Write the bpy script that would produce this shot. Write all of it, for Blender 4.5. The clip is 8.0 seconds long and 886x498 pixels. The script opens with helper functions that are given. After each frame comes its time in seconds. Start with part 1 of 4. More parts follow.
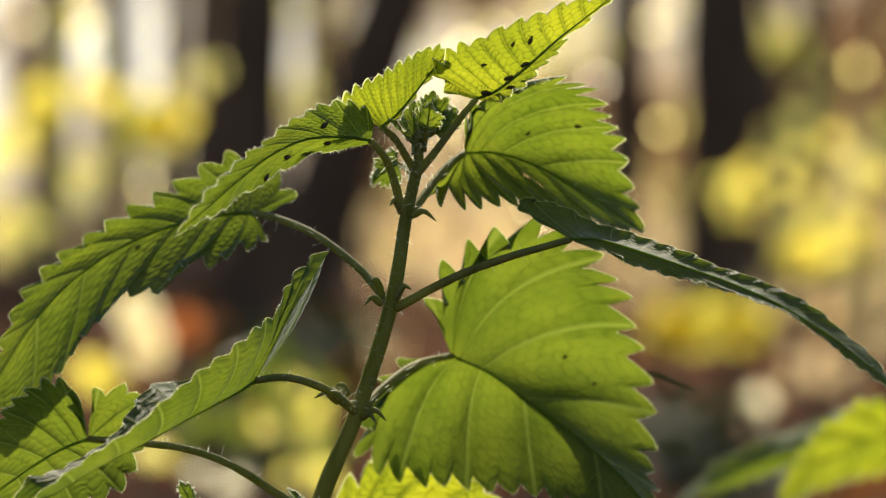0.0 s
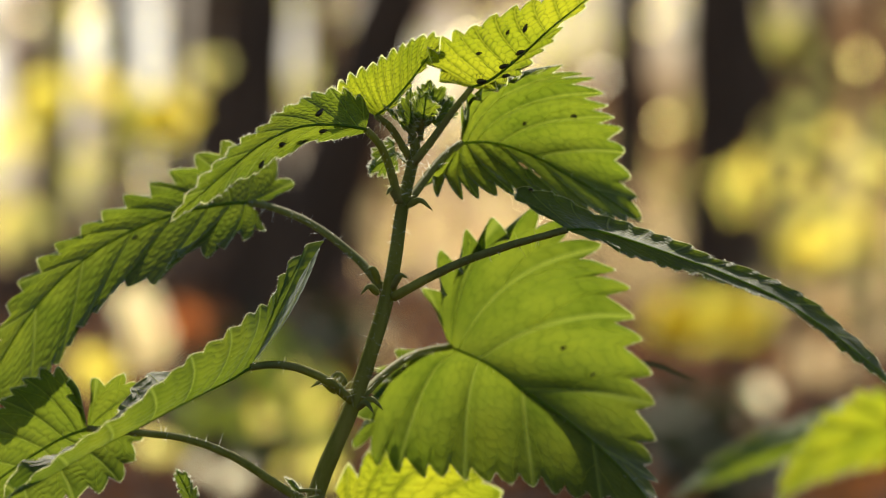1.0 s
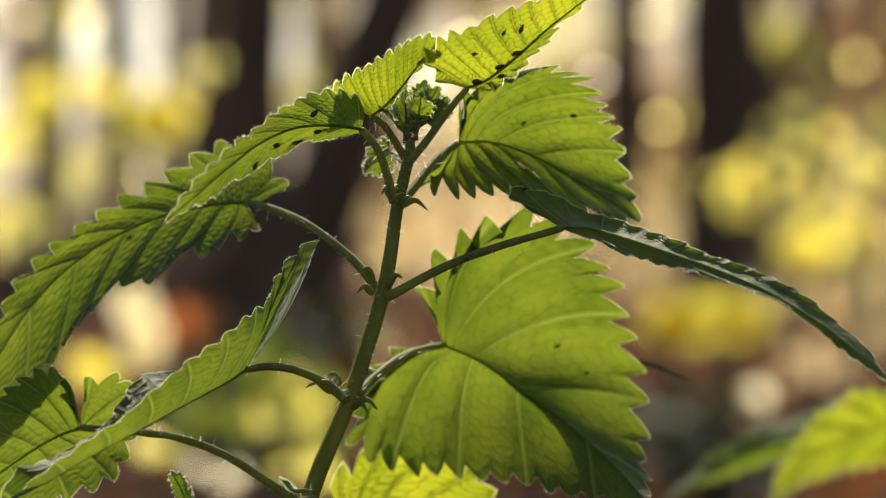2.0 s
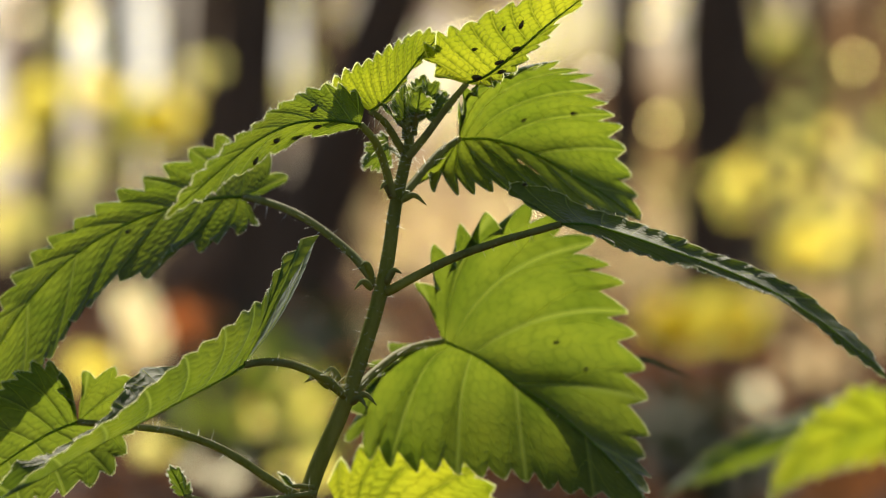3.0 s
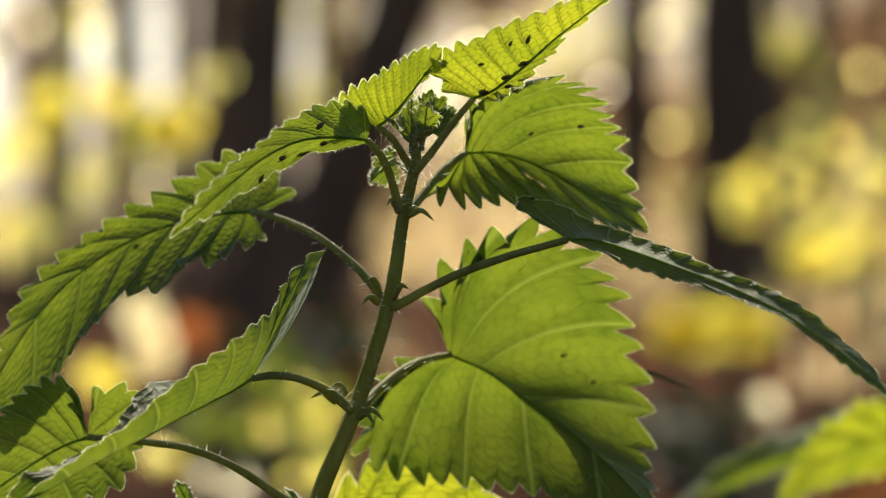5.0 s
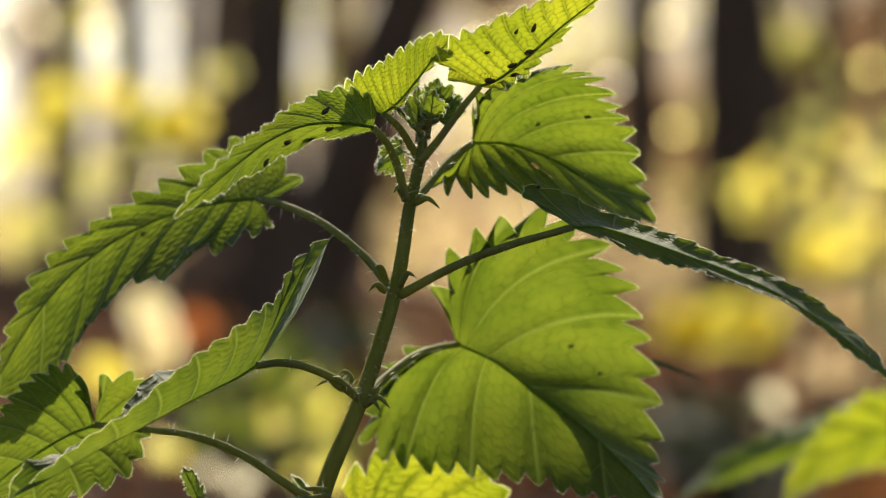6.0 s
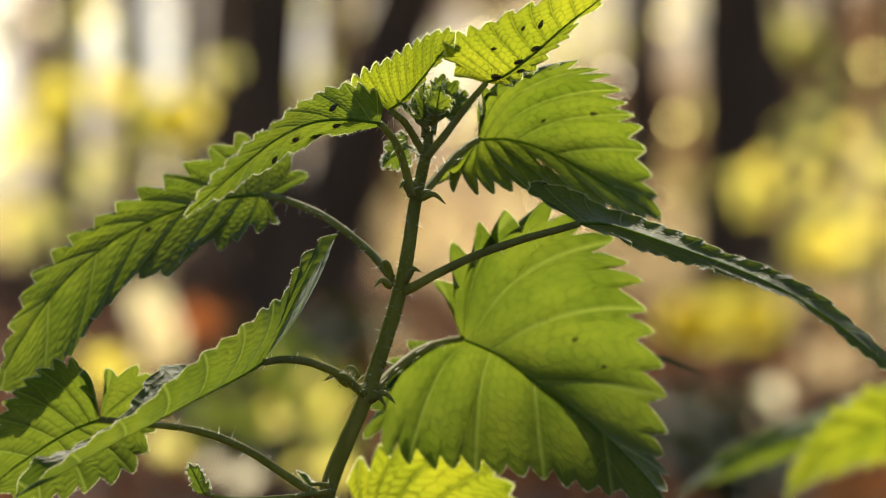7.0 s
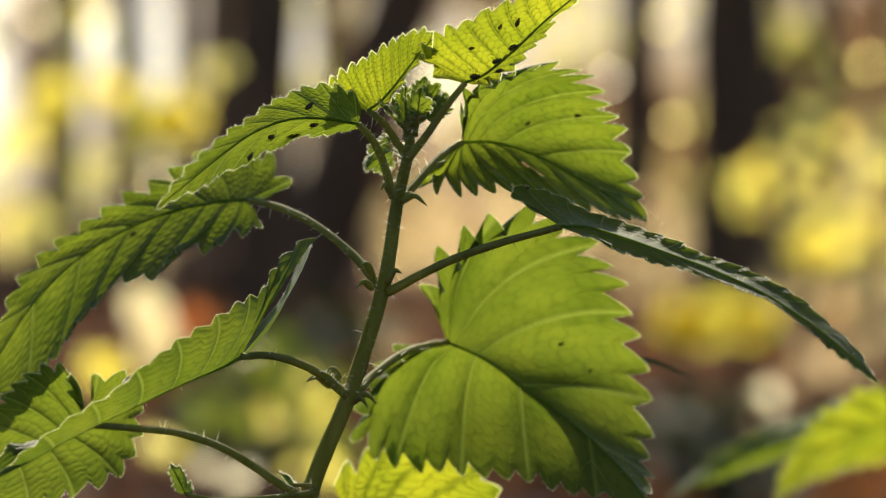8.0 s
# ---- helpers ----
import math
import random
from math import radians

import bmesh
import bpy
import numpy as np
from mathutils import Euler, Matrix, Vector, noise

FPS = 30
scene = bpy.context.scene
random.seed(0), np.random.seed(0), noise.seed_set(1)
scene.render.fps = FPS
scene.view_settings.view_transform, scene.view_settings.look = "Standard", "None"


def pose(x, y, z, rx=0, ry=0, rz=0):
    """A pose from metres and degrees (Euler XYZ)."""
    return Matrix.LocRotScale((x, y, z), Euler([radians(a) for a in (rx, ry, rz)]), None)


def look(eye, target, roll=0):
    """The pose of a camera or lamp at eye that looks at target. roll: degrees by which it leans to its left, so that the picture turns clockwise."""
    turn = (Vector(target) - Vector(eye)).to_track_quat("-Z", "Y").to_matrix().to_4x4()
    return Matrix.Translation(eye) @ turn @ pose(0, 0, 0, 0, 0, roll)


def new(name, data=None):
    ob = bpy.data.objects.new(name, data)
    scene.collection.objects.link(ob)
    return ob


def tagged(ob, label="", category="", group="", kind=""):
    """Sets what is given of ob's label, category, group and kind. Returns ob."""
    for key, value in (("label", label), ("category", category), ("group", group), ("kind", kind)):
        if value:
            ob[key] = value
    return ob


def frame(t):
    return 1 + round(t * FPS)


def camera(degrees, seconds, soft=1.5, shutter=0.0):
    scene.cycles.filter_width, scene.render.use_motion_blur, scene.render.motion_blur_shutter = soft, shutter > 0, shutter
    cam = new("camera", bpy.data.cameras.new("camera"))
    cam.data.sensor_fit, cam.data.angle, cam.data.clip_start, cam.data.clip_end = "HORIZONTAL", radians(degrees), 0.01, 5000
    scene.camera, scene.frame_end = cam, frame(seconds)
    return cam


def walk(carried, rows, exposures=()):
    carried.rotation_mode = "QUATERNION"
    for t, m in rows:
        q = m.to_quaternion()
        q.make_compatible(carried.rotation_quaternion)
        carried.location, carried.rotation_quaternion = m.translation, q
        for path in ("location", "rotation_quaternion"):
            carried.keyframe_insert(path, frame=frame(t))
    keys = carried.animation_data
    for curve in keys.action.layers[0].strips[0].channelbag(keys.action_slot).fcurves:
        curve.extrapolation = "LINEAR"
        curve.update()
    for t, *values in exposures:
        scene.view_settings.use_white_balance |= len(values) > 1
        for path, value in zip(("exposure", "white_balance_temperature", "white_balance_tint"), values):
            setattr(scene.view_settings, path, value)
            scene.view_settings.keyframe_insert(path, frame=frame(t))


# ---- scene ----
# A stinging nettle in an autumn wood, low sun behind it, seen close through a long lens.
EYE = (0.0, -0.7309, 0.42)
cam = camera(14, 8.0, soft=1.1)
cam.data.dof.use_dof = True
cam.data.dof.focus_distance = 0.722
cam.data.dof.aperture_fstop = 14.4
PATH = [
    (0, 0.00, 0.00, 0.00, 0.000, 0.000),
    (0.5, -0.10, 0.52, -0.23, -0.041, -0.003),
    (1, 0.43, 0.44, -1.02, -0.086, 0.028),
    (1.5, 1.08, -0.53, -0.85, -0.083, 0.011),
    (3, 1.36, 0.00, -2.40, -0.065, -0.037),
    (3.5, 0.68, 0.05, -2.10, -0.076, 0.003),
    (4, 1.02, -0.43, -1.21, -0.003, 0.035),
    (4.5, 2.27, -1.07, -0.46, 0.066, 0.069),
    (6, 2.04, 0.64, -2.77, 0.017, 0.213),
    (6.5, 2.01, 0.16, -2.81, -0.045, 0.223),
    (7, 1.68, -0.70, -2.64, -0.069, 0.234),
    (7.5, 2.58, -0.19, -2.87, -0.113, 0.193),
    (8, 3.57, 0.59, -2.26, -0.058, 0.179),
]
walk(cam, [(t, pose(EYE[0] + x / 1000, EYE[1] + y / 1000, EYE[2] + z / 1000, 90 + pitch, 0, yaw))
           for t, x, y, z, pitch, yaw in PATH])

# ---- light ----
SUN_AZ, SUN_EL = -3.0, 40.0          # degrees from straight ahead (+y) towards +x, and above the horizon
world = bpy.data.worlds.new("sky")
scene.world = world
world.use_nodes = True
wn = world.node_tree.nodes
sky = wn.new("ShaderNodeTexSky")
sky.sky_type, sky.sun_disc = "NISHITA", False
sky.sun_elevation, sky.sun_rotation = radians(SUN_EL), radians(SUN_AZ)
world.node_tree.links.new(sky.outputs[0], wn["Background"].inputs[0])
wn["Background"].inputs[1].default_value = 0.09
SUN_WAY = Vector((math.sin(radians(SUN_AZ)) * math.cos(radians(SUN_EL)),
                  math.cos(radians(SUN_AZ)) * math.cos(radians(SUN_EL)), math.sin(radians(SUN_EL))))
sun = new("sun", bpy.data.lights.new("sun", "SUN"))
sun.data.energy, sun.data.angle, sun.data.color = 4.9, radians(0.55), (1.0, 0.87, 0.66)
sun.matrix_world = look(SUN_WAY * 60, (0, 0, 0))
scene.view_settings.exposure = 0.29

# ---- materials ----


def material(name):
    m = bpy.data.materials.new(name)
    m.use_nodes = True
    m.node_tree.nodes.clear()
    return m, m.node_tree.nodes, m.node_tree.links


def ramp(nodes, stops, interpolation="LINEAR"):
    r = nodes.new("ShaderNodeValToRGB")
    r.color_ramp.interpolation = interpolation
    while len(r.color_ramp.elements) < len(stops):
        r.color_ramp.elements.new(0.5)
    for e, (p, c) in zip(r.color_ramp.elements, stops):
        e.position, e.color = p, (*c, 1)
    return r


def noisy(nodes, links, scale, detail=4, coord="Object", rough=0.55, stretch=None):
    tc = nodes.new("ShaderNodeTexCoord")
    n = nodes.new("ShaderNodeTexNoise")
    n.inputs["Scale"].default_value, n.inputs["Detail"].default_value, n.inputs["Roughness"].default_value = scale, detail, rough
    if stretch:
        mp = nodes.new("ShaderNodeMapping")
        mp.inputs["Scale"].default_value = stretch
        links.new(tc.outputs[coord], mp.inputs[0])
        links.new(mp.outputs[0], n.inputs["Vector"])
    else:
        links.new(tc.outputs[coord], n.inputs["Vector"])
    return n


def maths(nodes, links, op, a, b=None):
    n = nodes.new("ShaderNodeMath")
    n.operation = op
    for i, v in enumerate((a, b)):
        if v is None:
            continue
        if isinstance(v, (int, float)):
            n.inputs[i].default_value = v
        else:
            links.new(v, n.inputs[i])
    return n.outputs[0]


def mixed(nodes, links, kind, factor, a, b):
    n = nodes.new("ShaderNodeMix")
    n.data_type, n.blend_type = "RGBA", kind
    for socket, v in ((n.inputs[0], factor), (n.inputs[6], a), (n.inputs[7], b)):
        if isinstance(v, (int, float)):
            socket.default_value = v
        elif isinstance(v, tuple):
            socket.default_value = (*v, 1)
        else:
            links.new(v, socket)
    return n.outputs[2]


def leaf_material(name, face, through_colour, share, roughness=0.58, relief=0.4, contrast=0.5, cell=520, ladder=0.75, pale=0.9, crease_shade=(0.6, 0.66, 0.6)):
    """A thin green blade: glossy skin over translucent tissue, with a net of fine veins that follows the blade's own grain."""
    m, n, l = material(name)
    out = n.new("ShaderNodeOutputMaterial")
    uv = n.new("ShaderNodeUVMap")
    sep = n.new("ShaderNodeSeparateXYZ")
    l.new(uv.outputs[0], sep.inputs[0])
    # ladders of cross veins arched between the side veins, and a finer net
    arch = maths(n, l, "ABSOLUTE", maths(n, l, "SINE", maths(n, l, "MULTIPLY", sep.outputs[0], 3.14159)))
    cross = sep.outputs[1]
    net = n.new("ShaderNodeTexVoronoi")
    net.feature = "DISTANCE_TO_EDGE"
    net.inputs["Scale"].default_value = cell
    tc = n.new("ShaderNodeTexCoord")
    l.new(tc.outputs["Object"], net.inputs["Vector"])
    cells = maths(n, l, "MINIMUM", maths(n, l, "MULTIPLY", net.outputs["Distance"], 4.0), 1.0)
    dome = n.new("ShaderNodeTexVoronoi")
    dome.feature = "SMOOTH_F1"
    dome.inputs["Scale"].default_value, dome.inputs["Smoothness"].default_value = cell * 0.6, 0.25
    l.new(tc.outputs["Object"], dome.inputs["Vector"])
    puffs = maths(n, l, "MAXIMUM", maths(n, l, "SUBTRACT", 1.0, maths(n, l, "POWER", maths(n, l, "MULTIPLY", dome.outputs["Distance"], 1.3), 2.0)), 0.0)
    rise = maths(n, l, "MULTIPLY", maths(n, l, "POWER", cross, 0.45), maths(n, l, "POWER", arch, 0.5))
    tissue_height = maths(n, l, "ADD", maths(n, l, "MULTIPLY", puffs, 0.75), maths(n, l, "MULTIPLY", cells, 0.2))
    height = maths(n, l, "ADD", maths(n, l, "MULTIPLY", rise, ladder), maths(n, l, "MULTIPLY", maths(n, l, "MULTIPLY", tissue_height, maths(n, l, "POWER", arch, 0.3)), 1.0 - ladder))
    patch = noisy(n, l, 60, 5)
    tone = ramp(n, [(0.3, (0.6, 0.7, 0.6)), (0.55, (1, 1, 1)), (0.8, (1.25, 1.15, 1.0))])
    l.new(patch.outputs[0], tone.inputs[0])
    # seams and vein hollows coloured darker, for veins and for crease shade alike
    grain = ramp(n, [(0.0, crease_shade), (0.55 if crease_shade[0] < 0.5 else 0.45, (0.95, 0.96, 0.95)), (1.0, (1.1, 1.08, 1.0))])
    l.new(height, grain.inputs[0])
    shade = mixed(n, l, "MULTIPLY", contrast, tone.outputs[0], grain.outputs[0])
    clear = n.new("ShaderNodeMapRange")
    clear.inputs["From Min"].default_value, clear.inputs["From Max"].default_value = 0.03, 0.16
    clear.inputs["To Min"].default_value, clear.inputs["To Max"].default_value = 1.0, 0.0
    l.new(arch, clear.inputs["Value"])
    shade = mixed(n, l, "MIX", maths(n, l, "MULTIPLY", clear.outputs[0], pale), shade, (1.45, 1.4, 2.4))
    bump = n.new("ShaderNodeBump")
    bump.inputs["Strength"].default_value, bump.inputs["Distance"].default_value = relief, 0.0012
    l.new(height, bump.inputs["Height"])
    skin = n.new("ShaderNodeBsdfPrincipled")
    skin.inputs["Roughness"].default_value = roughness
    skin.inputs["Specular IOR Level"].default_value = 0.27
    skin.inputs["Sheen Weight"].default_value, skin.inputs["Sheen Roughness"].default_value = 0.45, 0.4
    skin.inputs["Sheen Tint"].default_value = (0.86, 0.93, 1.0, 1)
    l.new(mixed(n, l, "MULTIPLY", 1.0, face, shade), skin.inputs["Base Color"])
    l.new(bump.outputs[0], skin.inputs["Normal"])
    tissue = n.new("ShaderNodeBsdfTranslucent")
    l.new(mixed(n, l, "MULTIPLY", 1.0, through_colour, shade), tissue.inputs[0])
    l.new(bump.outputs[0], tissue.inputs["Normal"])
    mix = n.new("ShaderNodeMixShader")
    mix.inputs[0].default_value = share
    l.new(skin.outputs[0], mix.inputs[1])
    l.new(tissue.outputs[0], mix.inputs[2])
    l.new(mix.outputs[0], out.inputs[0])
    return m


def plain(name, low, high, scale, roughness=0.7, bump=0.3, depth=0.002, stretch=None, through_colour=None, share=0.0, specular=0.3, each=False):
    """A mottled surface; each: the pieces differ a little among themselves."""
    m, n, l = material(name)
    out = n.new("ShaderNodeOutputMaterial")
    big = noisy(n, l, scale, 6, stretch=stretch)
    fine = noisy(n, l, scale * 7, 3, stretch=stretch)
    f = maths(n, l, "ADD", maths(n, l, "MULTIPLY", big.outputs[0], 0.7), maths(n, l, "MULTIPLY", fine.outputs[0], 0.3))
    r = ramp(n, [(0.36, low), (0.64, high)])
    l.new(f, r.inputs[0])
    colour = r.outputs[0]
    if each:
        geo = n.new("ShaderNodeNewGeometry")
        vary = ramp(n, [(0.0, (0.55, 0.6, 0.5)), (0.5, (1, 1, 1)), (1.0, (1.35, 1.2, 1.0))])
        l.new(geo.outputs["Random Per Island"], vary.inputs[0])
        colour = mixed(n, l, "MULTIPLY", 1.0, colour, vary.outputs[0])
    b = n.new("ShaderNodeBump")
    b.inputs["Strength"].default_value, b.inputs["Distance"].default_value = bump, depth
    l.new(f, b.inputs["Height"])
    s = n.new("ShaderNodeBsdfPrincipled")
    s.inputs["Roughness"].default_value, s.inputs["Specular IOR Level"].default_value = roughness, specular
    l.new(colour, s.inputs["Base Color"])
    l.new(b.outputs[0], s.inputs["Normal"])
    if share:
        t = n.new("ShaderNodeBsdfTranslucent")
        t.inputs[0].default_value = (*through_colour, 1)
        if each:
            l.new(mixed(n, l, "MULTIPLY", 1.0, through_colour, vary.outputs[0]), t.inputs[0])
        mix = n.new("ShaderNodeMixShader")
        mix.inputs[0].default_value = share
        l.new(s.outputs[0], mix.inputs[1])
        l.new(t.outputs[0], mix.inputs[2])
        l.new(mix.outputs[0], out.inputs[0])
    else:
        l.new(s.outputs[0], out.inputs[0])
    return m


LEAF = leaf_material("nettle_leaf", (0.055, 0.115, 0.025), (0.28, 0.37, 0.026), 0.45, relief=0.35, contrast=0.8, ladder=0.65, crease_shade=(0.4, 0.48, 0.4))
MIDDLE = leaf_material("upper_nettle_leaf", (0.058, 0.12, 0.026), (0.34, 0.44, 0.028), 0.45, relief=0.35, contrast=1.0, cell=600, ladder=0.7, crease_shade=(0.3, 0.38, 0.27))
YOUNG_OR_LIT = leaf_material("young_or_sunlit_leaf", (0.055, 0.13, 0.02), (0.62, 0.68, 0.03), 0.5, relief=0.7, contrast=1.0, cell=820, ladder=0.75, pale=0.45, crease_shade=(0.16, 0.24, 0.1))
VEIN = plain("leaf_vein", (0.05, 0.11, 0.018), (0.09, 0.17, 0.03), 300, 0.55, 0.2, 0.0002, through_colour=(0.4, 0.56, 0.04), share=0.5, specular=0.2)
PALE_VEIN = plain("pale_side_vein", (0.14, 0.22, 0.05), (0.2, 0.3, 0.07), 300, 0.55, 0.2, 0.0002, through_colour=(0.75, 0.85, 0.12), share=0.75, specular=0.2)
STEM = plain("green_stem", (0.14, 0.15, 0.04), (0.28, 0.27, 0.09), 220, 0.62, 0.5, 0.0005, stretch=(1, 1, 0.15), specular=0.12, through_colour=(0.38, 0.44, 0.05), share=0.3)
# pale edge colour that carries the bright rim of backlit leaves
RIM_LIGHT = plain("leaf_edge", (0.36, 0.44, 0.18), (0.5, 0.56, 0.26), 300, 0.4, 0.1, 0.0001, through_colour=(0.9, 0.95, 0.45), share=0.85)
HAIR = plain("plant_hair", (0.6, 0.62, 0.5), (0.75, 0.76, 0.66), 500, 0.4, 0.1, 0.0001, through_colour=(0.95, 0.95, 0.8), share=0.7)
APHID = plain("dark_insect_shell", (0.015, 0.012, 0.006), (0.05, 0.035, 0.015), 900, 0.35, 0.2, 0.0001, specular=0.5)
WING = plain("insect_wing", (0.4, 0.36, 0.25), (0.55, 0.5, 0.4), 900, 0.2, 0.1, 0.0001, through_colour=(0.35, 0.32, 0.22), share=0.7)
BARK = plain("dark_bark", (0.075, 0.047, 0.028), (0.17, 0.1, 0.055), 9, 0.9, 0.8, 0.03, stretch=(1, 1, 0.2))
PALE_BARK = plain("pale_bark", (0.11, 0.07, 0.04), (0.25, 0.165, 0.095), 9, 0.9, 0.8, 0.03, stretch=(1, 1, 0.2))
EARTH = plain("leaf_litter_floor", (0.02, 0.008, 0.0045), (0.07, 0.029, 0.016), 2.5, 0.95, 0.8, 0.03, specular=0.05)
LITTER = plain("dead_leaf", (0.045, 0.016, 0.008), (0.12, 0.045, 0.02), 30, 0.85, 0.3, 0.002, specular=0.06, through_colour=(0.4, 0.17, 0.06), share=0.3, each=True)
YELLOW = plain("yellow_autumn_leaf", (0.3, 0.28, 0.05), (0.45, 0.42, 0.08), 20, 0.4, 0.2, 0.002, through_colour=(0.84, 0.8, 0.26), share=0.78, each=True)
GREENISH = plain("green_shrub_leaf", (0.05, 0.11, 0.03), (0.1, 0.17, 0.05), 20, 0.4, 0.2, 0.002, through_colour=(0.4, 0.5, 0.06), share=0.5, each=True)
TAN = plain("tan_withered_leaf", (0.2, 0.13, 0.06), (0.38, 0.26, 0.13), 20, 0.6, 0.2, 0.002, through_colour=(0.66, 0.52, 0.3), share=0.7, each=True)
RUST = plain("rust_red_leaf", (0.2, 0.06, 0.02), (0.32, 0.1, 0.035), 20, 0.6, 0.2, 0.002, through_colour=(0.6, 0.2, 0.06), share=0.6, each=True)
# near-black leaf colour, also for clumps that stand in for shade
SHADE_LEAF = plain("dark_shade_leaf", (0.01, 0.018, 0.007), (0.025, 0.036, 0.014), 20, 0.55, 0.2, 0.002, through_colour=(0.05, 0.08, 0.01), share=0.2, specular=0.32, each=True)
LIME = plain("yellow_green_leaf", (0.16, 0.22, 0.04), (0.28, 0.34, 0.07), 20, 0.4, 0.2, 0.002, through_colour=(0.9, 0.83, 0.18), share=0.86, each=True)
PALE = plain("pale_dry_leaf", (0.5, 0.44, 0.3), (0.65, 0.56, 0.4), 20, 0.6, 0.2, 0.002, through_colour=(1.0, 0.94, 0.66), share=0.9)


def distance_material():
    """Far woods and sky between the stems, their sunlight painted in: soft upright bands of cream, tan and brown that
    glow.
    """
    m, n, l = material("glowing_far_woods")
    out = n.new("ShaderNodeOutputMaterial")
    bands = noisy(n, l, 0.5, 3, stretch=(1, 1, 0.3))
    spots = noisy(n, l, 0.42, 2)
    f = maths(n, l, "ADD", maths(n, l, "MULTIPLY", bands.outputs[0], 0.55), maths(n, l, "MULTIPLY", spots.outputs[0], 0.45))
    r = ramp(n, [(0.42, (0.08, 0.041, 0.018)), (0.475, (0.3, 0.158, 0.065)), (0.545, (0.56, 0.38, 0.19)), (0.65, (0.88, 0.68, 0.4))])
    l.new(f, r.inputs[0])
    # open sky above and to one side, painted in and glowing
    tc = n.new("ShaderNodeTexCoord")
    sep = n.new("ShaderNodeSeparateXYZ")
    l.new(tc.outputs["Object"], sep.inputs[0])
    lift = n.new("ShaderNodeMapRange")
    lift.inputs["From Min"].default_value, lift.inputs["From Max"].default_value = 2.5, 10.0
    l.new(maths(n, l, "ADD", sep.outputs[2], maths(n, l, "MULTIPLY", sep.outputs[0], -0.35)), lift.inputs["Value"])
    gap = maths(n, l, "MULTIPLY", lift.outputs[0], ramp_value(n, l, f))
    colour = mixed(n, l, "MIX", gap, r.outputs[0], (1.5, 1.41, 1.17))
    # small glowing spots painted for bright sky that shows through the leaf roof
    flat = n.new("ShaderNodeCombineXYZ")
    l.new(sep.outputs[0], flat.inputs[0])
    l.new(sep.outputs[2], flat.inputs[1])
    glow_spots = n.new("ShaderNodeTexVoronoi")
    glow_spots.voronoi_dimensions, glow_spots.inputs["Scale"].default_value = "2D", 0.62
    l.new(flat.outputs[0], glow_spots.inputs["Vector"])
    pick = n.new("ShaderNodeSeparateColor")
    l.new(glow_spots.outputs["Color"], pick.inputs[0])
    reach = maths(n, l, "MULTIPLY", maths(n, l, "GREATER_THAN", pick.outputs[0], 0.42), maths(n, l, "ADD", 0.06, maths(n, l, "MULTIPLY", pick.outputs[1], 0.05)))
    hole = maths(n, l, "LESS_THAN", glow_spots.outputs["Distance"], reach)
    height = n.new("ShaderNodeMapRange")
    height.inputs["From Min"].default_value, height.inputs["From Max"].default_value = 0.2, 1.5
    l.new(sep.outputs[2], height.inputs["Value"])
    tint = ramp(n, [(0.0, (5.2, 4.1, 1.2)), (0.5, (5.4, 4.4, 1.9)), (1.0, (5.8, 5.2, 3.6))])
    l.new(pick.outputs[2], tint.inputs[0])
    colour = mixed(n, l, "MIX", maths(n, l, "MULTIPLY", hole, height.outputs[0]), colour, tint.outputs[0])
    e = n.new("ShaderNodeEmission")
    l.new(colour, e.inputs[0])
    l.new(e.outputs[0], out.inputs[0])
    return m


def ramp_value(n, l, f):
    r = ramp(n, [(0.44, (0, 0, 0)), (0.56, (1, 1, 1))])
    l.new(f, r.inputs[0])
    return r.outputs[0]


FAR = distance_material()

# ---- building ----


def mesh_object(name, verts, faces, mat, parent=None, label="", smooth=True, uvs=None):
    me = bpy.data.meshes.new(name)
    me.from_pydata([tuple(v) for v in verts], [], faces)
    me.materials.append(mat)
    if uvs is not None:
        layer = me.uv_layers.new(name="grain")
        idx = np.empty(len(me.loops), dtype=np.int32)
        me.loops.foreach_get("vertex_index", idx)
        layer.data.foreach_set("uv", np.asarray(uvs, dtype=np.float32)[idx].ravel())
    me.polygons.foreach_set("use_smooth", [smooth] * len(me.polygons))
    me.update()
    ob = new(name, me)
    if parent:
        ob.parent = parent
    if label:
        ob["label"] = label
    return ob


def spline(points, n):
    """n points along a smooth curve through the points, evenly by parameter."""
    p = np.asarray(points, float)
    p = np.vstack([2 * p[0] - p[1], p, 2 * p[-1] - p[-2]])
    k = len(p) - 3
    t = np.linspace(0, k, n)
    i = np.minimum(t.astype(int), k - 1)
    f = (t - i)[:, None]
    a, b, c, d = p[i], p[i + 1], p[i + 2], p[i + 3]
    return 0.5 * (2 * b + (c - a) * f + (2 * a - 5 * b + 4 * c - d) * f ** 2 + (3 * b - a - 3 * c + d) * f ** 3)


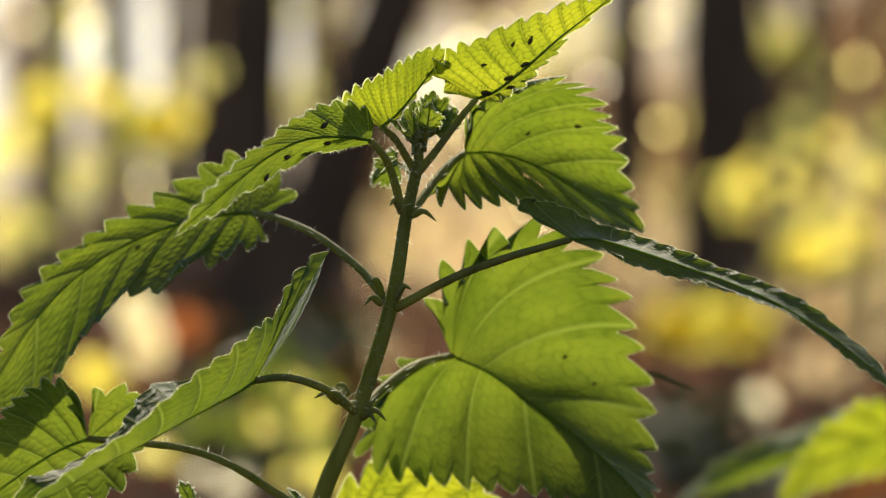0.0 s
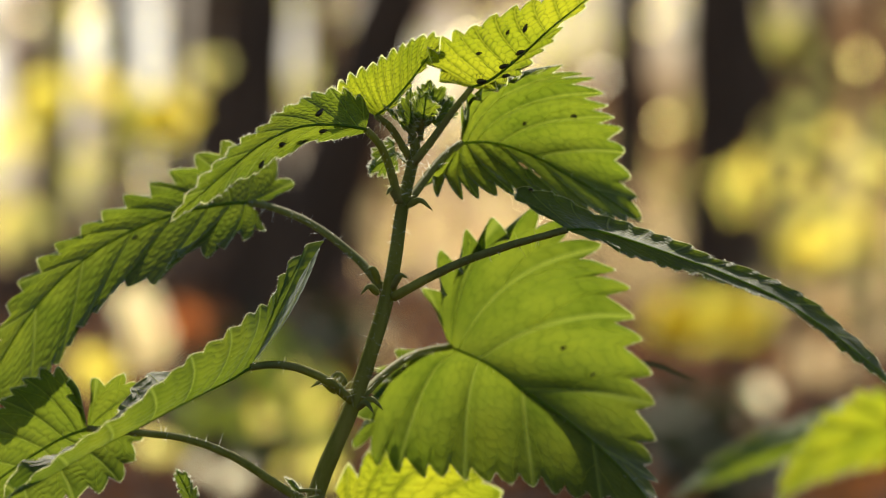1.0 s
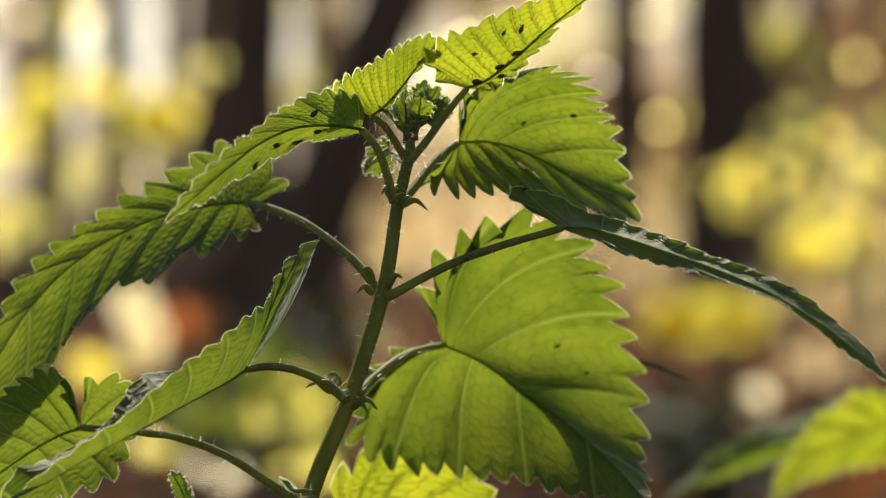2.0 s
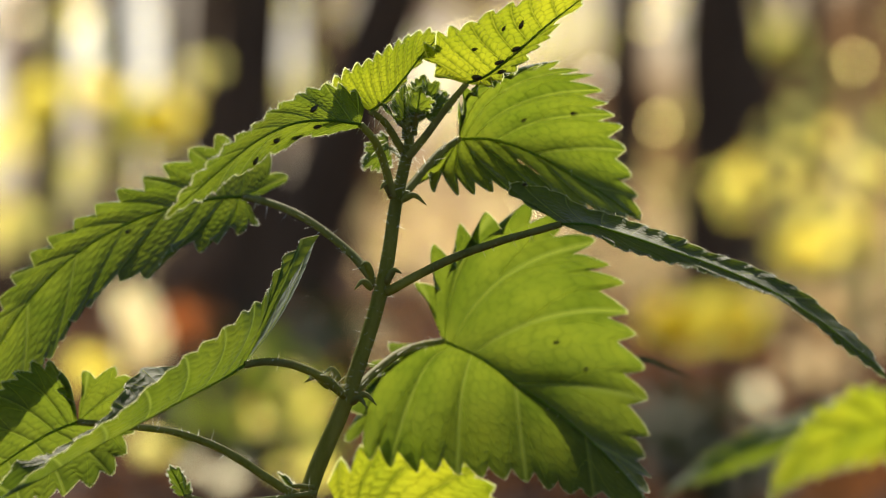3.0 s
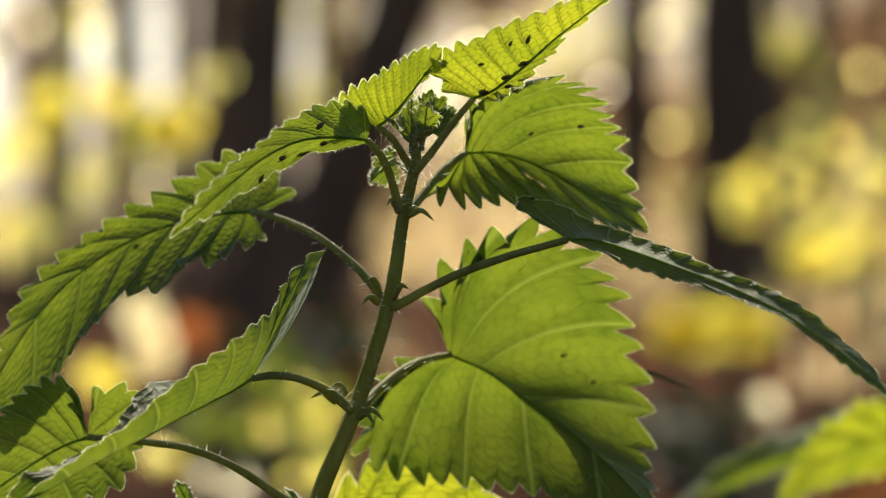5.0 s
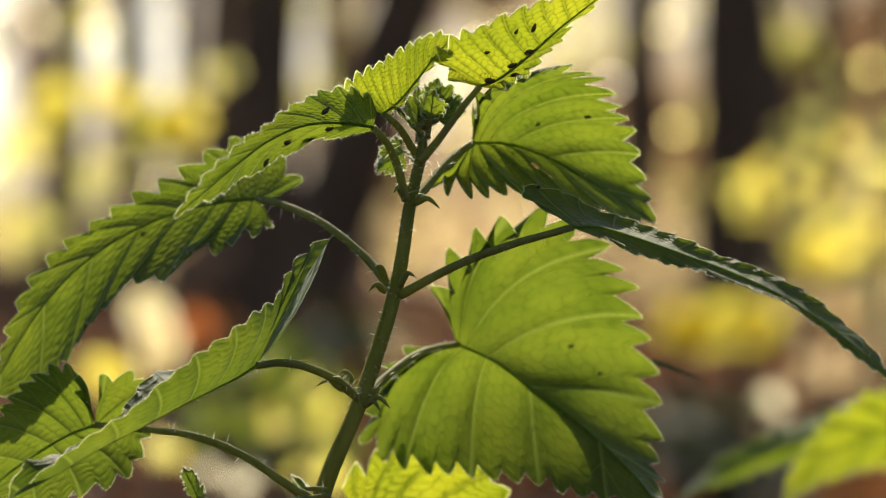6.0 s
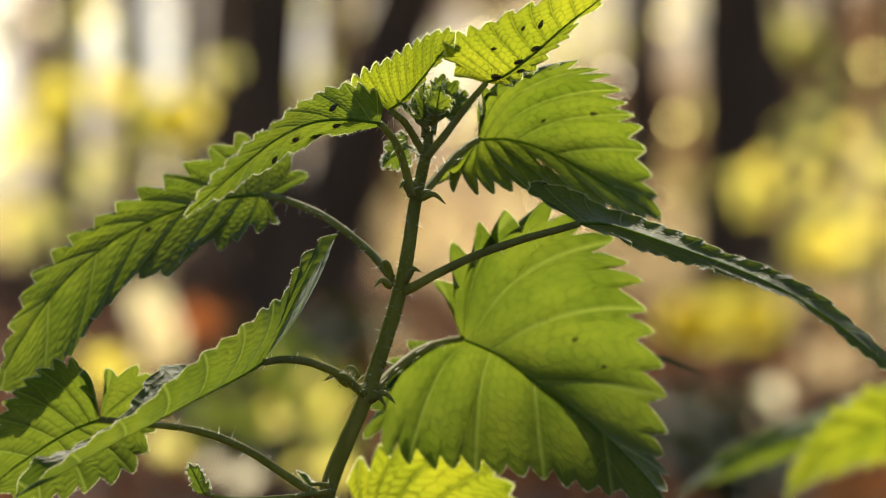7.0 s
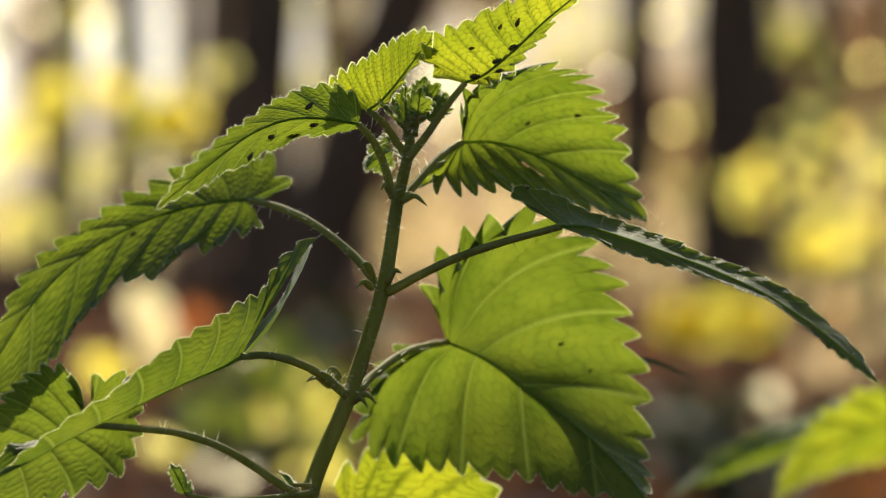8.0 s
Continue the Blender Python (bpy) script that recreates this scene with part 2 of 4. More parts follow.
def tube(points, radii, sides=8, seed=0, rough=0.0, ribs=0.0):
    """Verts and faces of a closed tube; ribs: depth of lengthwise grooves, as a share of the radius."""
    rng = np.random.default_rng(seed)
    p = np.asarray(points, float)
    t = np.gradient(p, axis=0)
    t /= np.linalg.norm(t, axis=1)[:, None] + 1e-12
    ref = np.array((0.3, 1.0, 0.2)) if abs(t[0][1]) < 0.8 else np.array((1.0, 0.1, 0.3))
    verts, faces = [], []
    for i in range(len(p)):
        ref = ref - t[i] * ref.dot(t[i])
        ref /= np.linalg.norm(ref)
        side = np.cross(t[i], ref)
        for k in range(sides):
            a = 2 * math.pi * k / sides
            r = radii[i] * (1 + rough * rng.normal()) * (1 + ribs * (1 if k % 2 else -1))
            verts.append(p[i] + r * (math.cos(a) * ref + math.sin(a) * side))
    for i in range(len(p) - 1):
        for k in range(sides):
            faces.append((i * sides + k, i * sides + (k + 1) % sides, (i + 1) * sides + (k + 1) % sides, (i + 1) * sides + k))
    faces.append(tuple(range(sides))[::-1])
    faces.append(tuple((len(p) - 1) * sides + k for k in range(sides)))
    return verts, faces


def joined(pieces):
    verts, faces = [], []
    for v, f in pieces:
        o = len(verts)
        verts.extend(v)
        faces.extend(tuple(i + o for i in q) for q in f)
    return verts, faces


def bristles(points, radii, n, length, seed, width=0.00011):
    """Fine stiff hairs standing off a stalk."""
    rng = np.random.default_rng(seed)
    p, pieces = np.asarray(points, float), []
    for _ in range(n):
        f = rng.uniform(0, len(p) - 1.001)
        i = int(f)
        q = p[i] + (p[i + 1] - p[i]) * (f - i)
        t = p[i + 1] - p[i]
        t /= np.linalg.norm(t) + 1e-12
        d = rng.normal(size=3)
        d -= t * d.dot(t)
        d /= np.linalg.norm(d)
        d = d + t * rng.normal() * 0.25
        d /= np.linalg.norm(d)
        ln = length * rng.uniform(0.35, 1.3)
        a = np.cross(d, t)
        a /= np.linalg.norm(a)
        b = np.cross(d, a)
        w = width * rng.uniform(0.7, 1.3)
        root = q + d * radii[i] * 0.9
        turn = rng.uniform(0, math.pi)
        flat = a * math.cos(turn) + b * math.sin(turn)
        pieces.append(([root + w * flat, root - w * flat, root + d * ln], [(0, 1, 2)]))
    return joined(pieces)


def spaced(points, n):
    """n points at even lengths along a smooth curve through the points."""
    p = spline(points, 400)
    run = np.concatenate([[0], np.cumsum(np.linalg.norm(np.diff(p, axis=0), axis=1))])
    at = np.linspace(0, run[-1], n)
    return np.stack([np.interp(at, run, p[:, k]) for k in range(3)], 1)


def softened(a, times):
    """A grid of vectors, each averaged with its neighbours."""
    for _ in range(times):
        b = np.pad(a, ((1, 1), (1, 1), (0, 0)), mode="edge")
        a = (b[1:-1, 1:-1] * 2 + b[:-2, 1:-1] + b[2:, 1:-1] + b[1:-1, :-2] + b[1:-1, 2:]) / 6
    return a


def blade(midrib, near, far, teeth=13, tooth=2.4, ratio=1.0, fade=0.55, quilt=0.7, puff=0.22, rungs=9.0, columns=2, camber=0.04, under=1, fan=2.4, belly=0.05, peak=0.62, sweep=0.45, wave=0.3, hole=None, bow=0.2, vein=1.0, step=2, nu=32, seed=0):
    """A serrated, quilted leaf blade. midrib, near, far: points in mm along the midrib and the two edges, from the base on,
    all three running out at the leaf's tip. ratio: far teeth to near teeth; fade: how much shorter
    the teeth get towards the tip. under: the side to which veins stand out."""
    rng = np.random.default_rng(seed)
    per = 12 * (2 if step == 1 and nu > 30 else 1)
    ns = teeth * per + 1
    mid = spaced(midrib, ns)
    tan = np.gradient(mid, axis=0)
    tan /= np.linalg.norm(tan, axis=1)[:, None]
    verts, uvs, faces, ribs = [], [], [], []
    s = np.linspace(0, 1, ns)
    us = np.linspace(0, 1, nu)
    S, U = np.meshgrid(s, us, indexing="ij")
    for side, rim, cut in ((1, near, tooth), (-1, far, tooth * ratio)):
        edge = spaced(list(rim) + [midrib[-1]], ns)
        v = edge - mid
        ln = np.linalg.norm(v, axis=1)
        root = S ** fan + (S - S ** fan) * U
        base_line = np.stack([np.interp(root, s, mid[:, k]) for k in range(3)], 2)
        P = base_line + v[:, None, :] * (U + belly * U * (1 - U))[..., None]
        P = P - tan[:, None, :] * (bow * ln[:, None] * U * (1 - U) * np.sin(math.pi * S) ** 0.6)[..., None]
        N = np.cross(np.gradient(P, axis=0), np.gradient(P, axis=1)) * side
        N /= np.linalg.norm(N, axis=2)[..., None] + 1e-9
        N = softened(N, 25)
        N /= np.linalg.norm(N, axis=2)[..., None] + 1e-9
        run = np.gradient(edge, axis=0)
        run /= np.linalg.norm(run, axis=1)[:, None] + 1e-9
        out = np.cross(run, N[:, -1])
        out *= np.sign((out * (P[:, -1] - P[:, -4])).sum(1))[:, None]
        # teeth: each leans forward, with a convex back
        k = np.minimum((s * teeth).astype(int), teeth - 1)
        ph = s * teeth - k
        warp = rng.uniform(-0.14, 0.14, teeth + 2)
        size = rng.uniform(0.7, 1.3, teeth + 2)
        p = np.clip(ph + warp[k] * np.sin(math.pi * ph), 0, 1)
        saw = np.where(p < peak, 1 - np.abs(1 - p / peak) ** 1.7, 1 - np.abs((p - peak) / (1 - peak)) ** 1.2)
        depth = np.minimum(cut * size[k] * (0.6 + fade - fade * s), 0.42 * ln + 0.15)
        P = P + (out * (depth * (saw - 0.5))[:, None] + run * (depth * sweep * (saw - 0.3))[:, None])[:, None, :] * (U ** 4)[..., None]
        # relief: pillows between the side veins, then small domes and slow waves
        field = ((S * teeth - peak) / step) % 1.0
        pillow = 3.4 * field * (1 - field) ** 0.8
        room = np.minimum(1, ln / 12)[:, None] * np.minimum(1, (U * ln[:, None] + 30 * S) / 14)
        h = quilt * pillow * np.sin(math.pi * 0.93 * U) ** 0.7 * room
        # small domes of tissue in the net of veins: cells laid like bricks in columns between neighbouring side veins
        col, row = (S * teeth - peak) / step * columns, U * rungs * np.minimum(1.0, 0.35 + ln / ln.max())[:, None]
        ci, first, second = np.floor(col), np.full(S.shape, 9.0), np.full(S.shape, 9.0)
        for dc in (-1, 0, 1):
            ri = np.floor(row + 0.5 * ((ci + dc) % 2))
            for dr in (-1, 0, 1):
                a, b = ci + dc, ri + dr
                jit = np.sin(a * 127.1 + b * 311.7 + seed * 17.0 + side) * 43758.5
                jit, tib = jit - np.floor(jit), jit * 7.3 - np.floor(jit * 7.3)
                d = np.hypot(a + 0.5 + 0.4 * (jit - 0.5) - col, b + 0.5 + 0.55 * (tib - 0.5) - 0.5 * (a % 2) - row)
                second = np.minimum(second, np.maximum(first, d))
                first = np.minimum(first, d)
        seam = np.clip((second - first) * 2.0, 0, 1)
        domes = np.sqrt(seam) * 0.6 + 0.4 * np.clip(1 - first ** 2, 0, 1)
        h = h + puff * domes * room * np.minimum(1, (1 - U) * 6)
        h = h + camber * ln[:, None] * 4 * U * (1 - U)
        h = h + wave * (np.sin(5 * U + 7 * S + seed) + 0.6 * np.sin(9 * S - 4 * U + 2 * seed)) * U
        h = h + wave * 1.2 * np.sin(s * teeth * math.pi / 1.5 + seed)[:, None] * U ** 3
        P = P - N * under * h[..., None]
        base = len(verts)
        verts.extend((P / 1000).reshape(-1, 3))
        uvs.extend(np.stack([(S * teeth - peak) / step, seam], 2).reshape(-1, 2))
        for i in range(ns - 1):
            for j in range(nu - 1):
                if hole and side == hole[0] and ((s[i] - hole[1]) / hole[3]) ** 2 + ((us[j] - hole[2]) / hole[4]) ** 2 < 1:
                    continue
                a = base + i * nu + j
                q = (a, a + 1, a + nu + 1, a + nu)
                faces.append(q if side > 0 else q[::-1])
        # side veins run to every step-th tooth; thin branches leave them for the teeth between
        skin = (P + N * under * 0.05) / 1000
        for i in range(int(per * peak), ns - per * 2, per * step):
            r = 0.00009 * vein * min(1, ln[i] / 16 + 0.2)
            ribs.append(tube(skin[i, :-1:2], np.linspace(r, r * 0.4, len(skin[i, :-1:2])), 5))
            for b in range(1, step):
                for way in ((-1, 1) if b * 2 == step else (-1,) if b * 2 < step else (1,)):
                    a = i + per * b if way < 0 else i - per * (step - b)
                    if not 0 <= a < ns - per:
                        continue
                    start = int(nu * 0.42)
                    run_j = np.arange(start, nu - 1, 2)
                    row = np.round(i + (a - i) * ((run_j - start) / (nu - 1 - start)) ** 0.8).astype(int)
                    ribs.append(tube(skin[row, run_j], np.linspace(r * 0.55, r * 0.25, len(run_j)), 4))
    return verts, faces, uvs, mid / 1000, joined(ribs), nu


# ---- the nettle ----
FOOT = Vector((-0.0382, 0.0100, 0.0))
nettle = tagged(new("nettle"), "tall green stinging nettle with serrated backlit leaves, rooted in leaf litter", "plant")
nettle.location = FOOT


def stalk(points, r0, r1, n=18):
    p = spline(np.asarray(points, float) / 1000, n)
    return p, np.linspace(r0, r1, n)


GRID = {}


def leaf(points, midrib, near, far, mat=LEAF, r0=0.95, r1=0.7, hairs=26, seed=0, parent=nettle, label="", wide=False, **more):
    """A leaf on its stalk. points: the stalk from its node on the stem to the blade, in mm from the plant's foot; near, far: the
    blade's edges or, with wide, its half-widths at even stations."""
    node = np.asarray(points[0], float)
    shift = [tuple(np.asarray(p, float) - node) for p in points]
    rib = [shift[-1]] + [tuple(np.asarray(p, float) - node) for p in midrib]
    if wide:
        way = spline(rib, len(near) + 1), spline(rib, len(far) + 1)
        near, far = [tuple(a + b) for a, b in zip(near, way[0])], [tuple(a + b) for a, b in zip(far, way[1])]
    else:
        near, far = [tuple(np.asarray(p, float) - node) for p in near], [tuple(np.asarray(p, float) - node) for p in far]
    v, f, uv, mid, ribs, nu = blade(rib, near, far, seed=seed, **more)
    ob = mesh_object("leaf", v, f, mat, parent, label, uvs=uv)
    ob.location = node / 1000
    GRID[ob] = nu
    p, r = stalk(shift, r0 / 1000, r1 / 1000)
    mesh_object("petiole", *tube(p, r, 10, seed, 0.03, 0.06), STEM, ob)
    mesh_object("midrib", *tube(mid[:-1], np.linspace(r1 / 1000 * 0.45, 0.0001, len(mid) - 1), 8), VEIN, ob)
    tagged(mesh_object("venation", *ribs, PALE_VEIN, ob), kind="stuff")
    fuzz = [bristles(p, r, hairs * 2, 0.0013, seed, 0.00005), bristles(p, r, hairs // 2, 0.0024, seed + 9, 0.00009)]
    n = len(mid)
    fuzz.append(bristles(mid, np.full(n, r1 / 1000 * 0.6), hairs, 0.0009, seed + 5, 0.00005))
    edge = np.array([v[i] for i in range(nu - 1, len(v), nu)])
    inner = np.array([v[i] for i in range(nu - 3, len(v), nu)])
    # pale strip added outside the edge for its rim light, wider on upper leaves
    lip = edge - inner
    lip = edge + lip / (np.linalg.norm(lip, axis=1)[:, None] + 1e-9) * (0.00024 if mat is YOUNG_OR_LIT else 0.00016 if mat is MIDDLE else 0.0001)
    rim = []
    for a, b in ((0, n), (n, 2 * n)):
        strip = [(k, k + 1, k + 1 + b - a, k + b - a) for k in range(b - a - 1)]
        rim.append((list(edge[a:b]) + list(lip[a:b]), strip))
    mesh_object("light_rim", *joined(rim), RIM_LIGHT, ob, "pale thickened leaf edge")
    fringe = 0.0005 if mat is LEAF else 0.00065
    fuzz.append(bristles(edge[:n - 1], np.full(n, 0.00001), hairs * 30, fringe, seed + 1, 0.00005))
    fuzz.append(bristles(edge[n:-1], np.full(n, 0.00001), hairs * 30, fringe, seed + 2, 0.00005))
    tagged(mesh_object("hairs", *joined(fuzz), HAIR, ob), kind="stuff")
    return ob


STALK = [(1.7, 0.0, 297.1), (5.4, -4.0, 338.2), (13.0, -8.0, 367.9), (20.8, -10.0, 387.1), (27.7, -10.0, 408.7), (30.7, -10.0, 426.4), (32.9, -10.0, 436.1), (33.4, -10.0, 440.5)]
stem_path = spline(np.array([(0, 0, -8.0)] + [tuple(q) for q in STALK]) / 1000, 90)
stem_r = np.interp(np.linspace(0, 1, 90), [0, 0.5, 0.62, 0.75, 0.88, 1], [0.0019, 0.00148, 0.00134, 0.00114, 0.00102, 0.0008])
stem = mesh_object("stem", *tube(stem_path, stem_r, 16, 1, 0.012, 0.14), STEM, nettle, "ridged hairy green stem")
tagged(mesh_object("hairs", *joined([bristles(stem_path[45:], stem_r[45:], 800, 0.001, 3, 0.00004), bristles(stem_path[45:], stem_r[45:], 50, 0.0022, 4, 0.00008), bristles(spline(np.array([(20.4, -12.0, 387.9), (18.6, -14.0, 389.8), (16.2, -16.0, 391.3)]) / 1000, 9), np.full(9, 0.0008), 40, 0.0015, 6, 0.00006)]), HAIR, stem), kind="stuff")

leaf_left = leaf([(26.7, -9.0, 409.6), (21.5, -1.0, 415.7), (12.5, 9.0, 422.5), (4.4, 18.0, 426.1), (-2.1, 24.0, 427.7)],
                 [(-9.1, 26.0, 427.2), (-20.0, 27.0, 424.7), (-30.7, 26.0, 420.1), (-40.1, 24.0, 413.5), (-48.3, 22.0, 404.6), (-54.6, 20.0, 394.5), (-58.0, 18.0, 388.0)],
                 [(0.4, 23.0, 424.7), (-0.2, 20.0, 421.5), (-4.5, 19.0, 420.6), (-10.3, 17.0, 417.5), (-16.9, 17.0, 417.2), (-22.1, 16.0, 411.6), (-29.2, 16.0, 410.4), (-35.2, 16.0, 404.1), (-38.7, 16.0, 400.0), (-42.5, 16.0, 394.0), (-47.6, 16.0, 388.7), (-53.7, 17.0, 385.9)],
                 [(4.2, 28.0, 428.3), (5.1, 30.0, 432.2), (2.7, 31.0, 436.1), (-2.2, 31.0, 438.9), (-5.8, 31.0, 440.4), (-10.0, 31.0, 439.0), (-14.9, 31.0, 436.3), (-20.8, 30.0, 432.2), (-27.4, 29.0, 428.8), (-32.1, 28.0, 425.9), (-39.2, 27.0, 421.1), (-47.0, 26.0, 414.5), (-51.5, 25.0, 408.8), (-54.4, 23.0, 402.2), (-56.5, 21.0, 395.7)],
                 seed=1, under=1, tooth=2.6, ratio=1.25, teeth=17, columns=4, rungs=9, nu=40, wave=0.2, quilt=1.0, puff=0.22, fan=2.2, bow=0.3)
leaf_front = leaf([(20.2, -11.0, 387.2), (16.2, -16.0, 390.9), (10.7, -21.0, 393.6), (5.8, -25.0, 394.5), (1.2, -29.0, 394.0)],
                  [(-2.2, -32.0, 391.8), (-9.5, -39.0, 388.0), (-17.8, -45.0, 383.5), (-28.1, -51.0, 378.0), (-36.4, -55.0, 373.1), (-44.2, -57.0, 369.2)],
                  [(14.6, -12.0, 419.8), (10.2, -15.0, 416.7), (6.1, -20.0, 410.9), (4.4, -26.0, 406.7), (0.9, -33.0, 404.1), (-3.1, -39.0, 400.1), (-8.7, -44.0, 396.3), (-14.2, -49.0, 391.5), (-21.3, -53.0, 385.6), (-29.7, -57.0, 380.0), (-36.6, -58.0, 375.2), (-41.4, -58.0, 371.1)],
                  [(14.2, -12.0, 418.7), (11.1, -8.0, 415.3), (6.9, -6.0, 408.6), (2.2, -8.0, 402.7), (-5.6, -12.0, 397.7), (-13.8, -17.0, 393.4), (-18.0, -22.0, 393.3), (-21.3, -27.0, 391.3), (-25.7, -36.0, 384.1), (-34.1, -46.0, 378.3), (-41.2, -55.0, 375.9)],
                  seed=2, under=1, tooth=1.4, teeth=17, peak=0.5, quilt=0.3, puff=0.15, wave=0.12, vein=0.6, fan=1.7, bow=0.1)
leaf_back = leaf([(21.9, -9.0, 387.3), (25.5, 0.0, 391.1), (30.6, 12.0, 394.8), (35.3, 23.0, 396.4), (40.1, 31.0, 397.1)],
                 [(48.0, 34.0, 393.4), (55.9, 34.0, 387.8), (64.3, 31.0, 382.0), (72.6, 26.0, 375.1), (79.4, 19.0, 368.3), (83.2, 13.0, 362.9)],
                 [(32.6, 34.0, 397.3), (28.0, 36.0, 394.0), (22.8, 38.0, 386.0), (20.9, 39.0, 377.4), (26.7, 38.0, 372.3), (35.3, 34.0, 370.8), (45.0, 29.0, 370.0), (54.5, 25.0, 369.3), (64.0, 21.0, 367.6), (73.3, 17.0, 365.3)],
                 [(37.0, 30.0, 403.8), (35.9, 29.0, 407.5), (38.3, 27.0, 412.9), (44.3, 24.0, 418.3), (52.0, 21.0, 423.1), (59.8, 20.0, 423.5), (68.2, 22.0, 419.3), (74.3, 29.0, 411.7), (77.4, 37.0, 403.7), (80.3, 42.0, 395.6), (81.9, 43.0, 387.6), (82.7, 40.0, 379.2), (83.1, 31.0, 370.6)],
                 seed=3, under=-1, tooth=3.2, ratio=1.35, fade=0.95, teeth=18, step=3, columns=6, rungs=11, nu=46, fan=3.4, quilt=1.9, puff=0.25, wave=0.35, bow=0.3)
leaf_upper_right = leaf([(31.3, -9.0, 426.5), (34.8, -2.0, 431.5), (38.7, 6.0, 436.7), (42.7, 12.0, 440.0)],
                        [(49.6, 17.0, 440.1), (58.0, 20.0, 437.5), (65.8, 22.0, 433.3), (73.7, 24.0, 428.5), (80.9, 25.0, 423.5)],
                        [(38.3, 11.0, 436.6), (35.2, 8.0, 432.4), (39.5, 6.0, 430.4), (45.9, 5.0, 430.0), (52.4, 6.0, 430.1), (58.9, 9.0, 429.3), (66.1, 13.0, 427.2), (73.4, 18.0, 425.1)],
                        [(42.7, 8.0, 444.2), (44.1, 2.0, 448.0), (49.9, -1.0, 451.2), (56.9, 0.0, 453.3), (63.4, 4.0, 454.6), (68.1, 11.0, 452.1), (72.0, 19.0, 447.3), (75.2, 26.0, 442.1), (77.0, 29.0, 436.8), (78.7, 29.0, 430.7)],
                        mat=MIDDLE, seed=4, under=-1, tooth=3.6, ratio=1.3, teeth=16, columns=4, rungs=12, nu=48, quilt=1.6, puff=0.32, fan=3.8, bow=0.3, hole=(1, 0.688, 0.404, 0.035, 0.11))
leaf_top = leaf([(33.0, -11.0, 435.2), (36.4, -12.0, 439.3), (40.6, -13.0, 445.0), (44.9, -14.0, 450.2)],
                [(49.1, -15.0, 451.9), (55.3, -16.0, 456.7), (61.0, -18.0, 461.8), (66.6, -19.0, 466.2), (71.8, -21.0, 470.2)],
                [(47.8, -12.0, 449.8), (52.1, -9.0, 451.9), (57.3, -8.0, 455.7), (61.8, -9.0, 460.5), (64.2, -12.0, 463.2), (67.8, -17.0, 466.0)],
                [(41.4, -13.0, 450.7), (36.4, -12.0, 454.7), (36.2, -14.0, 456.4), (40.2, -21.0, 459.6), (44.5, -25.0, 460.9), (48.4, -26.0, 463.1), (52.9, -25.0, 464.3), (57.4, -24.0, 466.6), (62.5, -23.0, 468.5), (67.6, -22.0, 469.7)],
                mat=YOUNG_OR_LIT, seed=5, under=-1, tooth=2.3, teeth=12, r0=0.9, r1=0.62, wave=0.3, vein=0.7, step=1, quilt=1.1, puff=0.6, rungs=9, fan=1.8, nu=60)
leaf_bright = leaf([(32.7, -9.0, 435.5), (31.1, -11.0, 438.2), (28.6, -14.0, 442.2), (25.7, -17.0, 444.4)],
                   [(28.7, -16.0, 446.8), (32.6, -15.0, 451.4), (36.3, -14.0, 456.3), (39.7, -13.0, 459.8)],
                   [(26.6, -14.0, 444.5), (30.3, -12.0, 448.0), (34.1, -11.0, 452.6), (37.7, -12.0, 456.8)],
                   [(16.1, -14.0, 447.9), (17.9, -18.0, 450.2), (22.5, -20.0, 452.9), (27.6, -20.0, 455.5), (32.4, -18.0, 458.7), (36.8, -15.0, 460.8)],
                   mat=YOUNG_OR_LIT, seed=6, under=-1, tooth=1.5, teeth=13, r0=0.9, r1=0.6, wave=0.3, vein=0.6, step=1, quilt=1.0, puff=0.4, rungs=10, fan=2.6, nu=60)
leaf_upper_left = leaf([(30.0, -12.0, 427.2), (28.6, -14.0, 433.2), (26.6, -17.0, 438.3), (23.7, -19.0, 441.7)],
                       [(17.6, -26.0, 442.2), (11.1, -33.0, 441.4), (4.8, -40.0, 438.2), (-1.5, -45.0, 433.0), (-7.2, -49.0, 427.7), (-13.2, -52.0, 422.5)],
                       [(23.3, -16.0, 441.0), (19.0, -17.0, 440.3), (13.5, -22.0, 438.9), (7.7, -29.0, 435.7), (3.3, -35.0, 432.8), (-1.2, -41.0, 430.4), (-6.2, -47.0, 426.8)],
                       [(24.7, -19.0, 445.7), (21.9, -20.0, 448.3), (16.5, -26.0, 449.0), (11.1, -33.0, 446.5), (5.3, -39.0, 442.1), (-0.4, -44.0, 437.5), (-6.2, -48.0, 431.9), (-10.3, -51.0, 426.4)],
                       mat=MIDDLE, seed=7, under=1, tooth=1.2, teeth=14, wave=0.25, columns=4, nu=40, quilt=0.9, puff=0.3, fan=1.9, bow=0.2)
